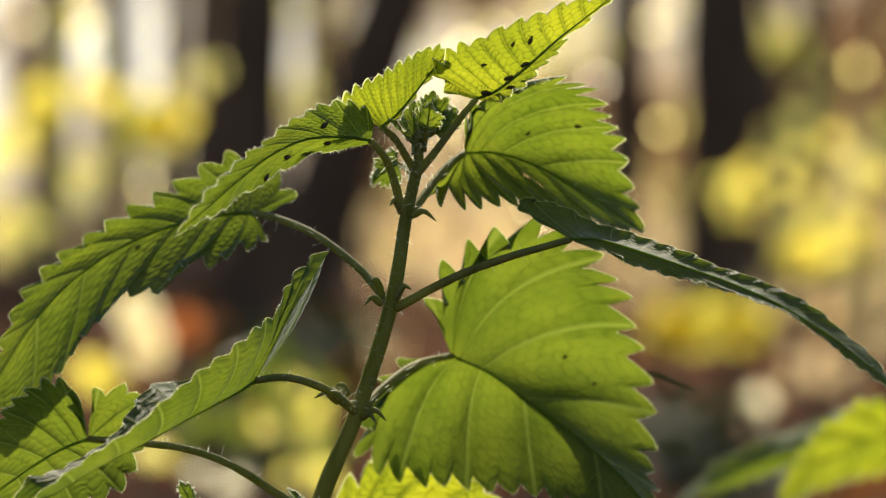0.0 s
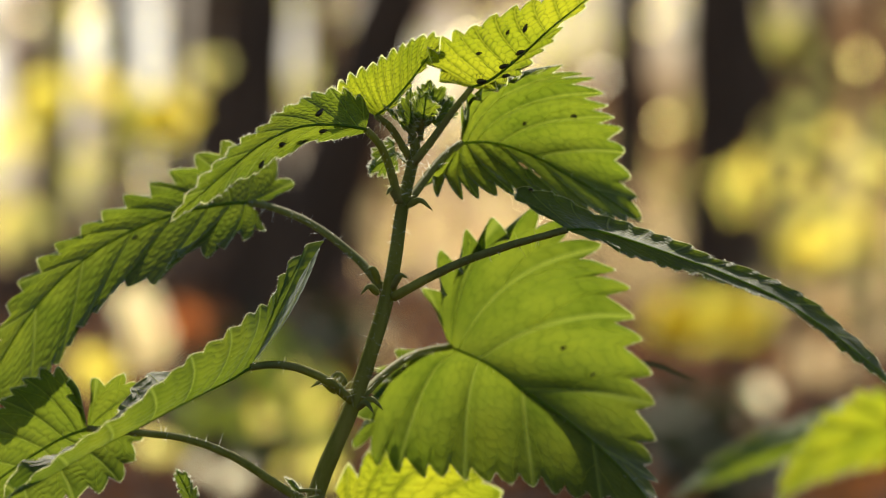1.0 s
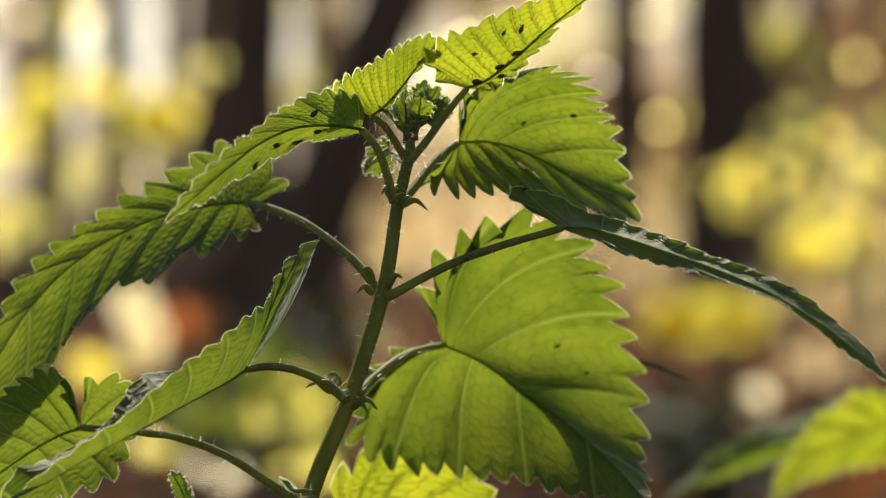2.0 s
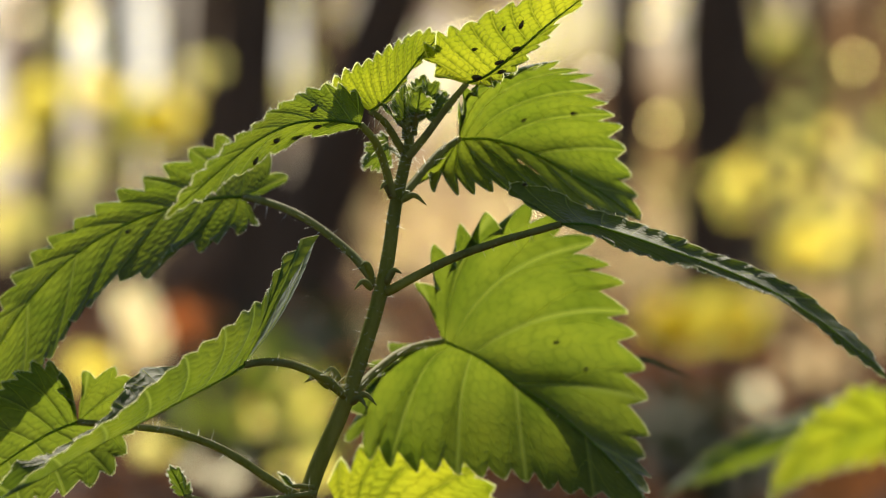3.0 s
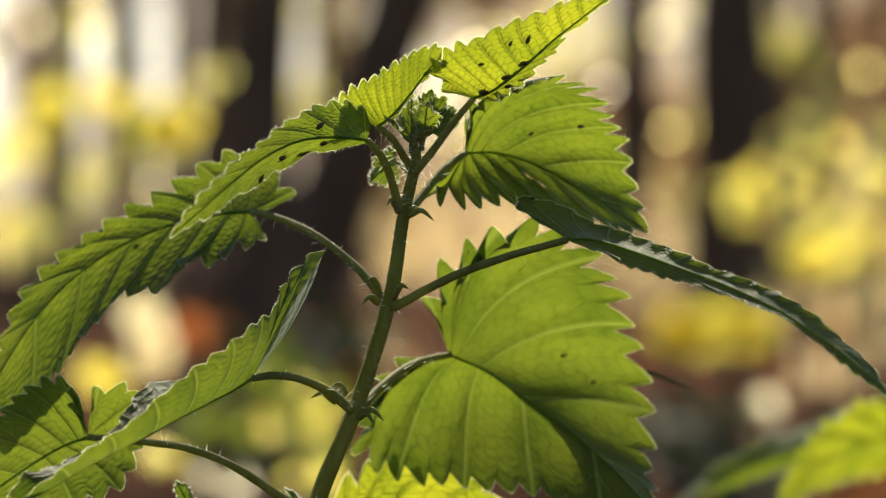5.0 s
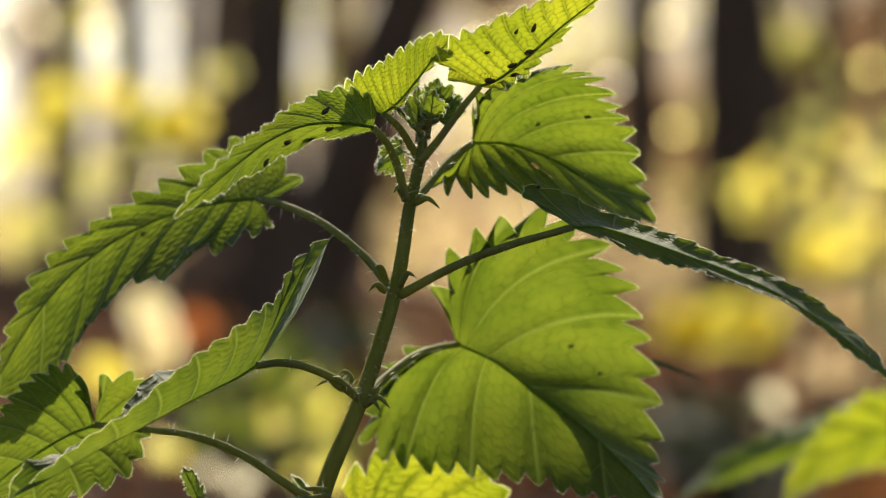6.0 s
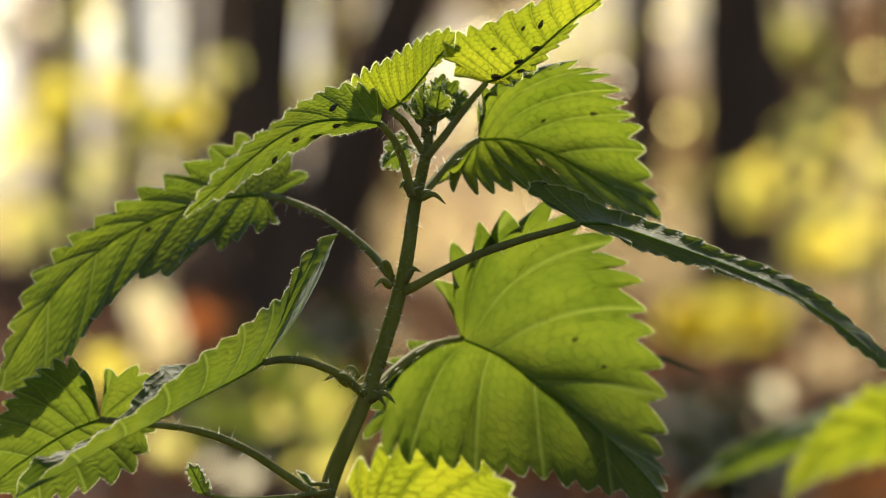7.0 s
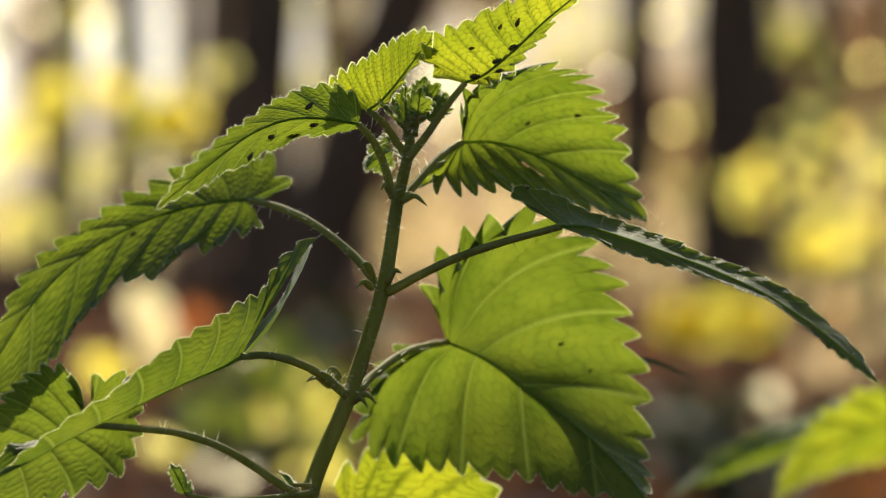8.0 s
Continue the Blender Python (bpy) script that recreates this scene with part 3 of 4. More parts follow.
leaf_right = leaf([(28.6, -11.0, 408.0), (40.0, -14.0, 414.1), (51.3, -17.0, 418.4), (63.7, -20.0, 421.9)],
                  [(69.3, -22.0, 421.8), (76.8, -28.0, 419.6), (85.3, -35.0, 416.6), (93.7, -41.0, 413.5), (102.9, -48.0, 409.3), (112.0, -54.0, 403.4), (119.1, -58.0, 397.6), (124.0, -61.0, 393.0)],
                  [(67.0, -23.0, 420.6), (72.4, -27.0, 419.0), (74.7, -30.0, 417.4), (82.5, -36.0, 415.0), (90.8, -42.0, 412.7), (97.5, -47.0, 410.2), (104.8, -51.0, 407.1), (112.9, -56.0, 401.0), (119.9, -60.0, 395.5)],
                  [(59.4, -12.0, 424.0), (53.6, -6.0, 428.6), (55.0, -4.0, 430.5), (61.3, -7.0, 429.3), (67.4, -12.0, 426.3), (74.0, -18.0, 423.8), (82.5, -26.0, 420.8), (90.9, -34.0, 417.0), (100.2, -41.0, 413.5), (105.9, -45.0, 411.0), (113.0, -50.0, 405.8), (119.9, -55.0, 399.5)],
                  seed=8, under=-1, tooth=1.0, teeth=21, vein=0.3, wave=0.15, quilt=0.2, puff=0.05, fan=1.8, bow=0.1)
leaf_low_left = leaf([(12.5, -8.0, 365.6), (5.5, -6.0, 369.5), (-4.0, -2.0, 375.2), (-13.5, 3.0, 378.5), (-22.6, 7.0, 379.6), (-35.6, 10.0, 380.5)],
                     [(-41.0, 9.0, 378.4), (-46.7, 8.0, 375.0), (-52.5, 7.0, 370.9), (-58.2, 6.0, 366.3)],
                     [(-35.1, 9.0, 387.5), (-32.7, 9.0, 390.4), (-26.4, 10.0, 390.4), (-25.2, 11.0, 385.4), (-25.4, 10.0, 377.8), (-28.8, 8.0, 370.6), (-38.4, 7.0, 366.5), (-48.8, 6.0, 363.7)],
                     [(-37.9, 8.0, 384.9), (-39.7, 6.0, 391.6), (-44.6, 5.0, 392.3), (-49.3, 5.0, 389.3), (-53.4, 5.0, 385.3), (-56.9, 5.0, 378.1)],
                     seed=9, under=1, tooth=2.2, teeth=13, fan=2.4, bow=0.15, puff=0.1)
# full-grown leaf given the brighter young tissue: its sunlight is in the colour
leaf_low_back = leaf([(13.2, -8.0, 365.9), (14.2, 10.0, 363.1), (16.0, 28.0, 359.9), (18.7, 40.0, 357.1)],
                     [(29.1, 44.0, 358.0), (40.2, 47.0, 357.2), (50.0, 48.0, 354.0), (58.7, 48.0, 348.4)],
                     [(-3.4, 4.0, -10.3), (-2.3, 6.0, -12.6), (0.0, 6.0, -9.2), (0.0, 3.0, -4.6)],
                     [(-4.0, -1.0, 10.5), (0.6, -3.0, 17.0), (2.3, -3.0, 15.5), (1.7, -2.0, 8.0)],
                     wide=True, mat=YOUNG_OR_LIT, seed=10, under=-1, tooth=3.0, teeth=11)
# young leaves crowded at the growing tip
BUDS = [((32.2, -4.0, 451.5), (-1.5, -2.0, 0.3)), ((30.1, -5.0, 449.2), (-1.5, -2.0, 0.7)), ((34.5, -3.0, 450.9), (1.6, -2.0, -0.1)), ((36.6, -4.0, 451.1), (1.4, -2.0, -0.5)), ((27.5, -13.0, 446.9), (-1.1, -4.0, 1.4)), ((36.3, -7.0, 452.3), (2.5, 2.0, -0.2)),
        ((39.1, -8.0, 450.9), (2.1, 2.0, -1.1)), ((41.4, -10.0, 448.1), (1.1, -2.0, -2.1)), ((35.7, -19.0, 449.1), (2.3, -2.0, -0.5)), ((40.0, -4.0, 449.2), (1.6, 2.0, -1.6))]
for k, (tip, wide) in enumerate(BUDS):
    root = np.array((33.4, -10.0, 439.3)) + np.array((k % 3 - 1, (k % 2) - 0.5, k * 0.35))
    tip, wide = np.array(tip), np.array(wide) * 1.05
    away = np.array((tip[0] - root[0], tip[1] - root[1], 0)) * -0.1
    a, b = root + (tip - root) * 0.3 - away, root + (tip - root) * 0.7 - away * 0.5
    leaf([tuple(root), tuple((root + a) / 2), tuple(a)], [tuple(b), tuple(tip)], [tuple(wide * 0.5), tuple(wide), tuple(wide * 0.8)],
         [tuple(-wide * 0.5 + (0, 1.2, 0)), tuple(-wide + (0, 2.0, 0)), tuple(-wide * 0.8 + (0, 1.2, 0))], wide=True, nu=16, mat=MIDDLE, seed=20 + k, teeth=7, tooth=1.3, quilt=0.4, wave=0.3,
         r0=0.6, r1=0.4, hairs=6, label="small unfolding leaf")
leaf([(32.7, -7.0, 434.4), (30.8, -2.0, 436.3), (29.1, 0.0, 437.5)], [(27.2, 2.0, 436.4), (25.1, 3.0, 435.0), (23.7, 3.0, 433.5)],
     [(0.7, 4.0, -2.9), (-0.5, 4.0, -3.0), (-0.7, 2.0, -1.8)], [(-0.6, 3.0, 3.2), (-1.6, 3.0, 2.7), (-1.4, 2.0, 1.4)], wide=True, nu=18, seed=41, teeth=8, tooth=1.4, r0=0.6, r1=0.4, label="small young leaf")
# narrow stipules curling at the nodes
for k, (a, b) in enumerate([((28.6, -12.0, 409.8), (31.8, -14.0, 411.9)), ((25.9, -12.0, 411.0), (23.5, -15.0, 413.5)), ((25.7, -12.0, 408.7), (22.4, -15.0, 408.7)), ((22.3, -12.0, 386.4), (26.8, -15.0, 385.4)),
                            ((19.2, -12.0, 390.4), (16.1, -14.0, 391.6)), ((23.4, -9.0, 391.5), (24.9, -10.0, 392.9)), ((31.8, -12.0, 426.5), (36.8, -14.0, 425.6)), ((29.5, -12.0, 427.9), (27.5, -14.0, 428.7)), ((21.7, -12.0, 385.6), (25.0, -16.0, 384.7)), ((17.2, -13.0, 388.8), (12.3, -16.0, 390.0))]):
    a, b = np.array(a), np.array(b)
    m = (a + b) / 2 + np.array((0, 0, 1.6))
    pts = spline(np.array([a, m, b]) / 1000, 8)
    mesh_object("stipule", *tube(pts, np.array([0.5, 0.75, 0.8, 0.7, 0.55, 0.4, 0.25, 0.08]) / 1000, 6, k), STEM, nettle)
leaf([(14.3, -12.0, 367.6), (6.1, -20.0, 367.0), (-4.9, -24.0, 366.8), (-11.0, -26.0, 368.0)], [(-12.1, -26.0, 370.3), (-13.2, -26.0, 372.4), (-14.0, -26.0, 374.0)],
     [(1.4, 2.0, -0.2), (1.8, 2.0, -0.3), (1.1, 1.0, 0.5)], [(-1.6, 2.0, -0.2), (-1.8, 2.0, 0.3), (-0.9, 1.0, 0.7)], wide=True, nu=18, seed=43, teeth=6, tooth=1.6, quilt=0.3, wave=0.2, r0=0.6, r1=0.4, hairs=10, label="small dark young leaf")
leaf([(14.0, -13.0, 368.8), (11.6, -15.0, 369.2), (9.9, -16.0, 369.2)], [(8.8, -16.0, 370.1), (8.0, -16.0, 371.1), (7.1, -16.0, 371.7)],
     [(0.9, 2.0, -0.2), (0.9, 2.0, -0.3), (0.7, 1.0, -0.0)], [(-0.9, 2.0, -0.2), (-0.9, 2.0, 0.3), (-0.6, 1.0, 0.5)], wide=True, nu=18, seed=44, teeth=5, tooth=1.2, quilt=0.2, wave=0.1, r0=0.5, r1=0.4, hairs=8, label="small dark young leaf")

# ---- insects on the leaves ----
RIDERS = []


def ball(centre, radii, turn=0.0, rings=7, sides=10):
    """A smooth egg of a body, its long way along x."""
    v, f = [], []
    for i in range(rings + 1):
        a = math.pi * i / rings
        for k in range(sides):
            b = 2 * math.pi * k / sides
            q = Vector((-math.cos(a) * radii[0], math.sin(a) * math.cos(b) * radii[1], math.sin(a) * math.sin(b) * radii[2]))
            v.append(Vector(centre) + Matrix.Rotation(turn, 3, "Z") @ q)
    for i in range(rings):
        for k in range(sides):
            f.append((i * sides + k, i * sides + (k + 1) % sides, (i + 1) * sides + (k + 1) % sides, (i + 1) * sides + k))
    return v, f


def aphid(blade_ob, half, s, u, size, turn, wings=False):
    """A small dark insect on the outer face of a blade, at a share s of its length and u of its width."""
    nu = GRID[blade_ob]
    n = len(blade_ob.data.vertices) // (2 * nu)
    i = half * n * nu + round(s * (n - 1)) * nu + round(u * (nu - 1))
    co = blade_ob.data.vertices[i].co
    nrm = blade_ob.data.vertices[i].normal.copy()
    if (nrm.y > 0):
        nrm = -nrm
    k = size / 1300
    ob = tagged(new("fly" if wings else "aphid"), "tiny dark fly clinging under a nettle leaf" if wings else "tiny dark brown aphid sitting on a nettle leaf", "insect", "" if wings else "aphids on the nettle")
    parts = [ball((0, 0, k * 0.28), (k * 0.5, k * 0.27, k * 0.25)), ball((k * 0.5, 0, k * 0.25), (k * 0.16, k * 0.15, k * 0.14))]
    mesh_object("body", *joined(parts), APHID, ob)
    for side in (-1, 1):
        for j in range(3):
            x = (j - 0.8) * 0.22 * k
            pts = [(x, side * 0.15 * k, 0.2 * k), (x * 1.5, side * 0.42 * k, 0.32 * k), (x * 2.0, side * 0.62 * k, 0.0)]
            mesh_object("leg", *tube(spline(pts, 5), np.full(5, 0.025 * k), 5), APHID, ob)
        pts = [(k * 0.6, side * 0.06 * k, 0.3 * k), (k * 0.8, side * 0.2 * k, 0.4 * k), (k * 1.05, side * 0.3 * k, 0.3 * k)]
        mesh_object("antenna", *tube(spline(pts, 5), np.full(5, 0.014 * k), 4), APHID, ob)
        if wings:
            v, f = ball((-k * 0.55, side * 0.2 * k, 0.5 * k), (k * 0.6, k * 0.2, 0.012 * k), -side * 0.3)
            mesh_object("wing", v, f, WING, ob, "clear thin wing")
    m = Matrix.Translation(co) @ nrm.to_track_quat("Z", "Y").to_matrix().to_4x4() @ pose(0, 0, 0, 0, 0, turn)
    RIDERS.append((ob, blade_ob, m))
    return ob


for spec in ((leaf_top, 1, 0.649, 0.373, 2.2, 70), (leaf_top, 0, 0.549, 0.051, 2.6, 20), (leaf_top, 1, 0.448, 0.051, 2.4, 30), (leaf_top, 0, 0.188, 0.797, 2.5, 10), (leaf_top, 1, 0.257, 0.051, 3.0, 0), (leaf_top, 1, 0.396, 0.458, 1.6, 10),
             (leaf_top, 1, 0.576, 0.475, 1.5, 60), (leaf_upper_left, 1, 0.369, 0.462, 2.6, 40), (leaf_upper_left, 0, 0.542, 0.487, 2.6, 10), (leaf_upper_left, 0, 0.375, 0.282, 2.2, 15), (leaf_upper_left, 0, 0.565, 0.872, 2.2, 60), (leaf_left, 0, 0.608, 0.128, 1.7, 40),
             (leaf_left, 0, 0.681, 0.872, 1.7, 40), (leaf_upper_right, 1, 0.656, 0.723, 1.8, 0), (leaf_upper_right, 1, 0.646, 0.319, 1.5, 30), (leaf_right, 1, 0.131, 0.968, 1.6, 0), (leaf_back, 1, 0.606, 0.533, 1.7, 20), (leaf_back, 1, 0.667, 0.667, 1.5, 20)):
    aphid(*spec)
aphid(leaf_upper_left, 0, 0.327, 0.769, 2.6, 100, True)

# ---- the wood around it ----
def ground_height(x, y):
    return 0.05 * noise.noise(Vector((x * 0.35, y * 0.35, 0))) * min(1, abs(y) / 3)


def ground():
    xs = np.concatenate([-np.geomspace(120, 0.3, 40), np.linspace(-0.25, 0.25, 5), np.geomspace(0.3, 120, 40)])
    ys = np.concatenate([-np.geomspace(100, 0.3, 30), np.linspace(-0.25, 0.25, 5), np.geomspace(0.3, 180, 60)])
    v = [(x, y, ground_height(x, y)) for y in ys for x in xs]
    n = len(xs)
    f = [(j * n + i, j * n + i + 1, (j + 1) * n + i + 1, (j + 1) * n + i) for j in range(len(ys) - 1) for i in range(n - 1)]
    return tagged(mesh_object("ground", v, f, EARTH), "dark brown woodland floor under leaf litter", "ground", kind="structure")


def scatter(centres, size, seed, droop=0.3, hang=False):
    """Loose leaf blades, each a small folded diamond, one at every centre; hang: upright, broadside to the light."""
    rng = np.random.default_rng(seed)
    verts, faces = [], []
    for c in centres:
        a = rng.normal(size=3)
        a[2] = a[2] * 0.5 - droop
        a /= np.linalg.norm(a)
        b = np.cross(a, rng.normal(size=3))
        if hang:
            a = np.array((rng.normal() * 0.4, 0.55 + rng.normal() * 0.2, -0.75))
            a /= np.linalg.norm(a)
            b = np.cross(a, (SUN_WAY.x + rng.normal() * 0.25, SUN_WAY.y, SUN_WAY.z + rng.normal() * 0.2))
        b /= np.linalg.norm(b)
        n = np.cross(a, b)
        s = size * rng.uniform(0.6, 1.3)
        o = len(verts)
        c = np.asarray(c, float)
        for u, w, h in ((-0.5, 0, 0), (-0.15, 0.32, 0.1), (0.2, 0.25, 0.08), (0.5, 0, -0.08), (0.2, -0.25, 0.08), (-0.15, -0.32, 0.1), (0, 0, -0.02)):
            verts.append(c + s * (u * a + w * b + h * n))
        faces += [(o + i, o + (i + 1) % 6, o + 6) for i in range(6)]
    return verts, faces


def clear_of_sun(c, room=0.8):
    d = Vector(c) - Vector((0, 0, 0.4))
    return (d - SUN_WAY * d.dot(SUN_WAY)).length > room


def tree(x, y, r, lean=0.0, height=13.0, mat=BARK, label="tall dark woodland tree trunk with sparse autumn crown", seed=0, leaves=260):
    rng = np.random.default_rng(seed)
    top = tagged(new("tree"), label, "tree", "trees of the wood")
    top.location = (x, y, ground_height(x, y))
    p = spline([(0, 0, -0.2), (lean * 0.15, 0, height * 0.15), (lean * 0.5, 0.1, height * 0.5), (lean, 0, height)], 24)
    rr = np.interp(np.linspace(0, 1, 24), [0, 0.03, 0.08, 1], [r * 1.5, r * 1.15, r, r * 0.25])
    mesh_object("trunk", *tube(p, rr, 14, seed, 0.035), mat, top)
    centres = []
    for k in range(7):
        i = int(rng.uniform(11, 22))
        a = rng.uniform(0, 6.28)
        ln = rng.uniform(1.2, 2.6)
        q = p[i] + np.array((math.cos(a), math.sin(a), 0.6)) * ln
        pts = spline([p[i], (p[i] + q) / 2 + (0, 0, -0.15), q], 8)
        mesh_object("limb", *tube(pts, np.linspace(rr[i] * 0.4, 0.015, 8), 7, k), mat, top)
        for _ in range(leaves // 7):
            c = pts[int(rng.integers(3, 8))] + rng.normal(size=3) * 0.45
            if clear_of_sun(c + np.array(top.location)):
                centres.append(c)
    tagged(mesh_object("crown", *scatter(centres, 0.16, seed), YELLOW, top), kind="stuff")
    return top


def shrub(name, label, centre, radius, n, size, mat, seed, squash=1.0, category="shrub", stems=5, hang=True):
    """Thin stems from the ground with loose leaves gathered round a place."""
    rng = np.random.default_rng(seed)
    cx, cy, cz = centre
    g = ground_height(cx, cy)
    top = tagged(new(name), label, category, "undergrowth of the wood")
    top.location = (cx, cy, g)
    cs = []
    for _ in range(n * (4 if hang and n > 1 else 1)):
        d = rng.normal(size=3)
        d *= radius * rng.uniform(0.1, 1) ** 0.5 / np.linalg.norm(d)
        d[2] *= squash
        if hang:
            # leaves spread in a mosaic that faces the light
            d -= np.array(SUN_WAY) * d.dot(np.array(SUN_WAY)) * 0.9
        c = np.array((d[0], d[1], max(cz - g + d[2], 0.02)))
        cs.append(c)
    if hang and n > 1:
        # keep those that stand well apart
        kept = [cs.pop()]
        while len(kept) < n:
            far_off = [min(np.linalg.norm(c - q) for q in kept) for c in cs]
            kept.append(cs.pop(int(np.argmax(far_off))))
        cs = kept
    for k in range(stems):
        e = cs[int(rng.integers(0, n))]
        pts = spline([(rng.normal() * 0.04, rng.normal() * 0.04, -0.03), (e[0] * 0.3, e[1] * 0.3, e[2] * 0.55), e], 8)
        t = 0.004 + 0.006 * min(1.0, cz)
        mesh_object("stem", *tube(pts, np.linspace(t, t * 0.3, 8), 6, k), PALE_BARK, top)
    tagged(mesh_object("foliage", *scatter(cs, size, seed + 1, 0.3, hang), mat, top), kind="stuff")
    return top


ground()
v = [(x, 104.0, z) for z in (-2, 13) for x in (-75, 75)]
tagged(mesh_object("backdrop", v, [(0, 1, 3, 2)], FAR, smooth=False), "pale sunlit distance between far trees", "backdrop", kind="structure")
# stems of the wood, near to far
tree(*(-1.06, 18.91), 0.18, 0.6, seed=1)
tree(*(-1.09, 23.27), 0.3, 4.9, seed=2, leaves=130)
tree(*(1.88, 23.27), 0.32, -0.15, seed=4, leaves=110)
tree(*(1.76, 34.19), 0.27, 0.1, seed=5)
tree(*(-3.58, 32.00), 0.23, 0.2, mat=PALE_BARK, seed=6, label="slim grey-brown woodland tree")
tree(*(-3.27, 36.37), 0.24, -0.3, seed=7)
tree(*(-3.00, 42.91), 0.22, 0.3, mat=PALE_BARK, seed=16, label="slim grey-brown woodland tree")
tree(*(-3.19, 51.64), 0.25, 0.2, seed=8)
tree(*(-1.76, 47.28), 0.2, 0.1, mat=PALE_BARK, seed=17, label="slim grey-brown woodland tree")
tree(*(-3.19, 40.73), 0.17, 0.2, seed=18)
tree(*(-1.33, 58.19), 0.2, 0.2, mat=PALE_BARK, seed=9, label="slim grey-brown woodland tree")
tree(*(4.62, 38.55), 0.16, 0.3, mat=PALE_BARK, seed=13, label="slim grey-brown woodland tree")
tree(*(4.89, 45.10), 0.16, -0.2, mat=PALE_BARK, seed=14, label="slim grey-brown woodland tree")
tree(*(4.96, 53.83), 0.22, 0.2, seed=15)
tree(*(5.65, 56.01), 0.2, 0.2, mat=PALE_BARK, seed=10, label="slim grey-brown woodland tree")
tree(*(-5.07, 21.09), 0.2, 0.2, seed=11)
tree(*(4.37, 25.46), 0.2, 0.2, seed=12)
# yellow saplings and low growth that catch the sun
GLOW = "thin sapling with glowing yellow leaves"
for centre, radius, n, size, seed in (
         ((-1.95, 18.91, 0.81), 0.13, 5, 0.17, 33), ((-2.10, 16.73, 0.94), 0.1, 4, 0.18, 53),
        ((-2.09, 16.73, 0.50), 0.14, 7, 0.2, 34), ((2.20, 18.91, 0.30), 0.3, 12, 0.15, 75), ((2.08, 16.73, 0.94), 0.15, 6, 0.14, 79), ((1.80, 14.54, 0.73), 0.1, 6, 0.13, 121), ((1.66, 16.73, 1.39), 0.08, 10, 0.15, 36), 
        ((-1.45, 21.09, 1.48), 0.12, 3, 0.14, 50), ((1.66, 16.73, 0.94), 0.15, 5, 0.14, 54),
        ((1.03, 29.82, 2.24), 0.4, 12, 0.2, 55), ((-2.72, 25.46, 1.98), 0.25, 5, 0.22, 72), ((-1.08, 25.46, 1.49), 0.25, 5, 0.2, 73)):
    shrub("sapling", GLOW, centre, radius, n, size, YELLOW, seed)
for centre, radius, n, size, seed in (((-1.37, 16.73, 1.03), 0.12, 18, 0.2, 31), ((-2.07, 17.82, 1.15), 0.1, 10, 0.2, 32), ((1.33, 12.36, 0.42), 0.09, 14, 0.13, 35), ((-1.90, 18.91, 1.27), 0.08, 6, 0.15, 80),
                                      ((1.00, 9.09, 0.42), 0.035, 7, 0.09, 122), ((1.22, 10.18, 0.49), 0.06, 6, 0.09, 125), ((1.03, 12.36, 0.66), 0.12, 5, 0.09, 123), ((1.12, 12.36, 0.58), 0.1, 3, 0.09, 126), ((1.79, 16.73, 0.94), 0.15, 3, 0.13, 124)):
    shrub("sapling", "thin sapling with yellow-green leaves lit from behind", centre, radius, n, size, LIME, seed)
shrub("hazel_bush", "leafy bush turning yellow in low sun", (1.69, 14.54, 0.68), 0.42, 7, 0.12, LIME, 37)
shrub("hazel_bush", "leafy yellow-green bush lit from behind", (1.23, 12.36, 0.67), 0.16, 6, 0.1, LIME, 38)
LOW = "low yellow-green plant lit from behind"
shrub("low_plant", LOW, (0.60, 8.43, 0.22), 0.09, 26, 0.1, LIME, 39, 0.6)
shrub("low_plant", LOW, (0.77, 8.87, 0.22), 0.09, 28, 0.1, LIME, 40, 0.6)
shrub("low_plant", LOW, (-0.21, 4.07, 0.19), 0.05, 7, 0.04, LIME, 41, 0.6)
shrub("low_plant", LOW, (-0.63, 5.82, 0.19), 0.05, 14, 0.045, LIME, 57, 0.6)
shrub("low_plant", "low dull green plant in shade", (-0.23, 3.63, 0.22), 0.12, 34, 0.045, GREENISH, 42, 0.7, hang=False)
shrub("low_plant", "low dull green plant in shade", (-0.20, 4.94, 0.26), 0.14, 40, 0.05, SHADE_LEAF, 43, 0.6, hang=False)
shrub("low_plant", LOW, (-0.35, 3.63, 0.17), 0.01, 4, 0.04, YELLOW, 44)
shrub("dry_plant", "pale dry leaves glowing in the sun", (-0.83, 9.09, 0.25), 0.035, 5, 0.12, PALE, 45, stems=1)
shrub("dry_plant", "pale dry leaves glowing in the sun", (-0.82, 9.09, 0.15), 0.03, 5, 0.11, PALE, 56, stems=1)
shrub("dry_plant", "pale dry leaves glowing in the sun", (0.56, 5.82, 0.14), 0.008, 2, 0.08, PALE, 46, stems=1)
shrub("dry_plant", "orange-brown withered fern in the litter", (-0.71, 9.09, 0.19), 0.06, 9, 0.08, RUST, 58, 1.0)
for centre, radius, n, size, seed in (((2.38, 21.09, 0.32), 0.45, 60, 0.2, 61), ((1.47, 14.54, 0.14), 0.2, 9, 0.14, 62), ((1.03, 8.43, 0.13), 0.09, 6, 0.07, 63), ((0.83, 7.56, 0.14), 0.06, 4, 0.06, 64),
                                      ((1.55, 12.36, 0.18), 0.2, 9, 0.12, 65), ((1.58, 25.46, 0.30), 0.4, 26, 0.2, 66), ((0.31, 25.46, 0.10), 0.45, 22, 0.2, 67), ((-0.27, 12.36, 0.09), 0.15, 16, 0.09, 68)):
    shrub("bramble", "withered tan bramble lit from behind", centre, radius, n, size, TAN, seed)
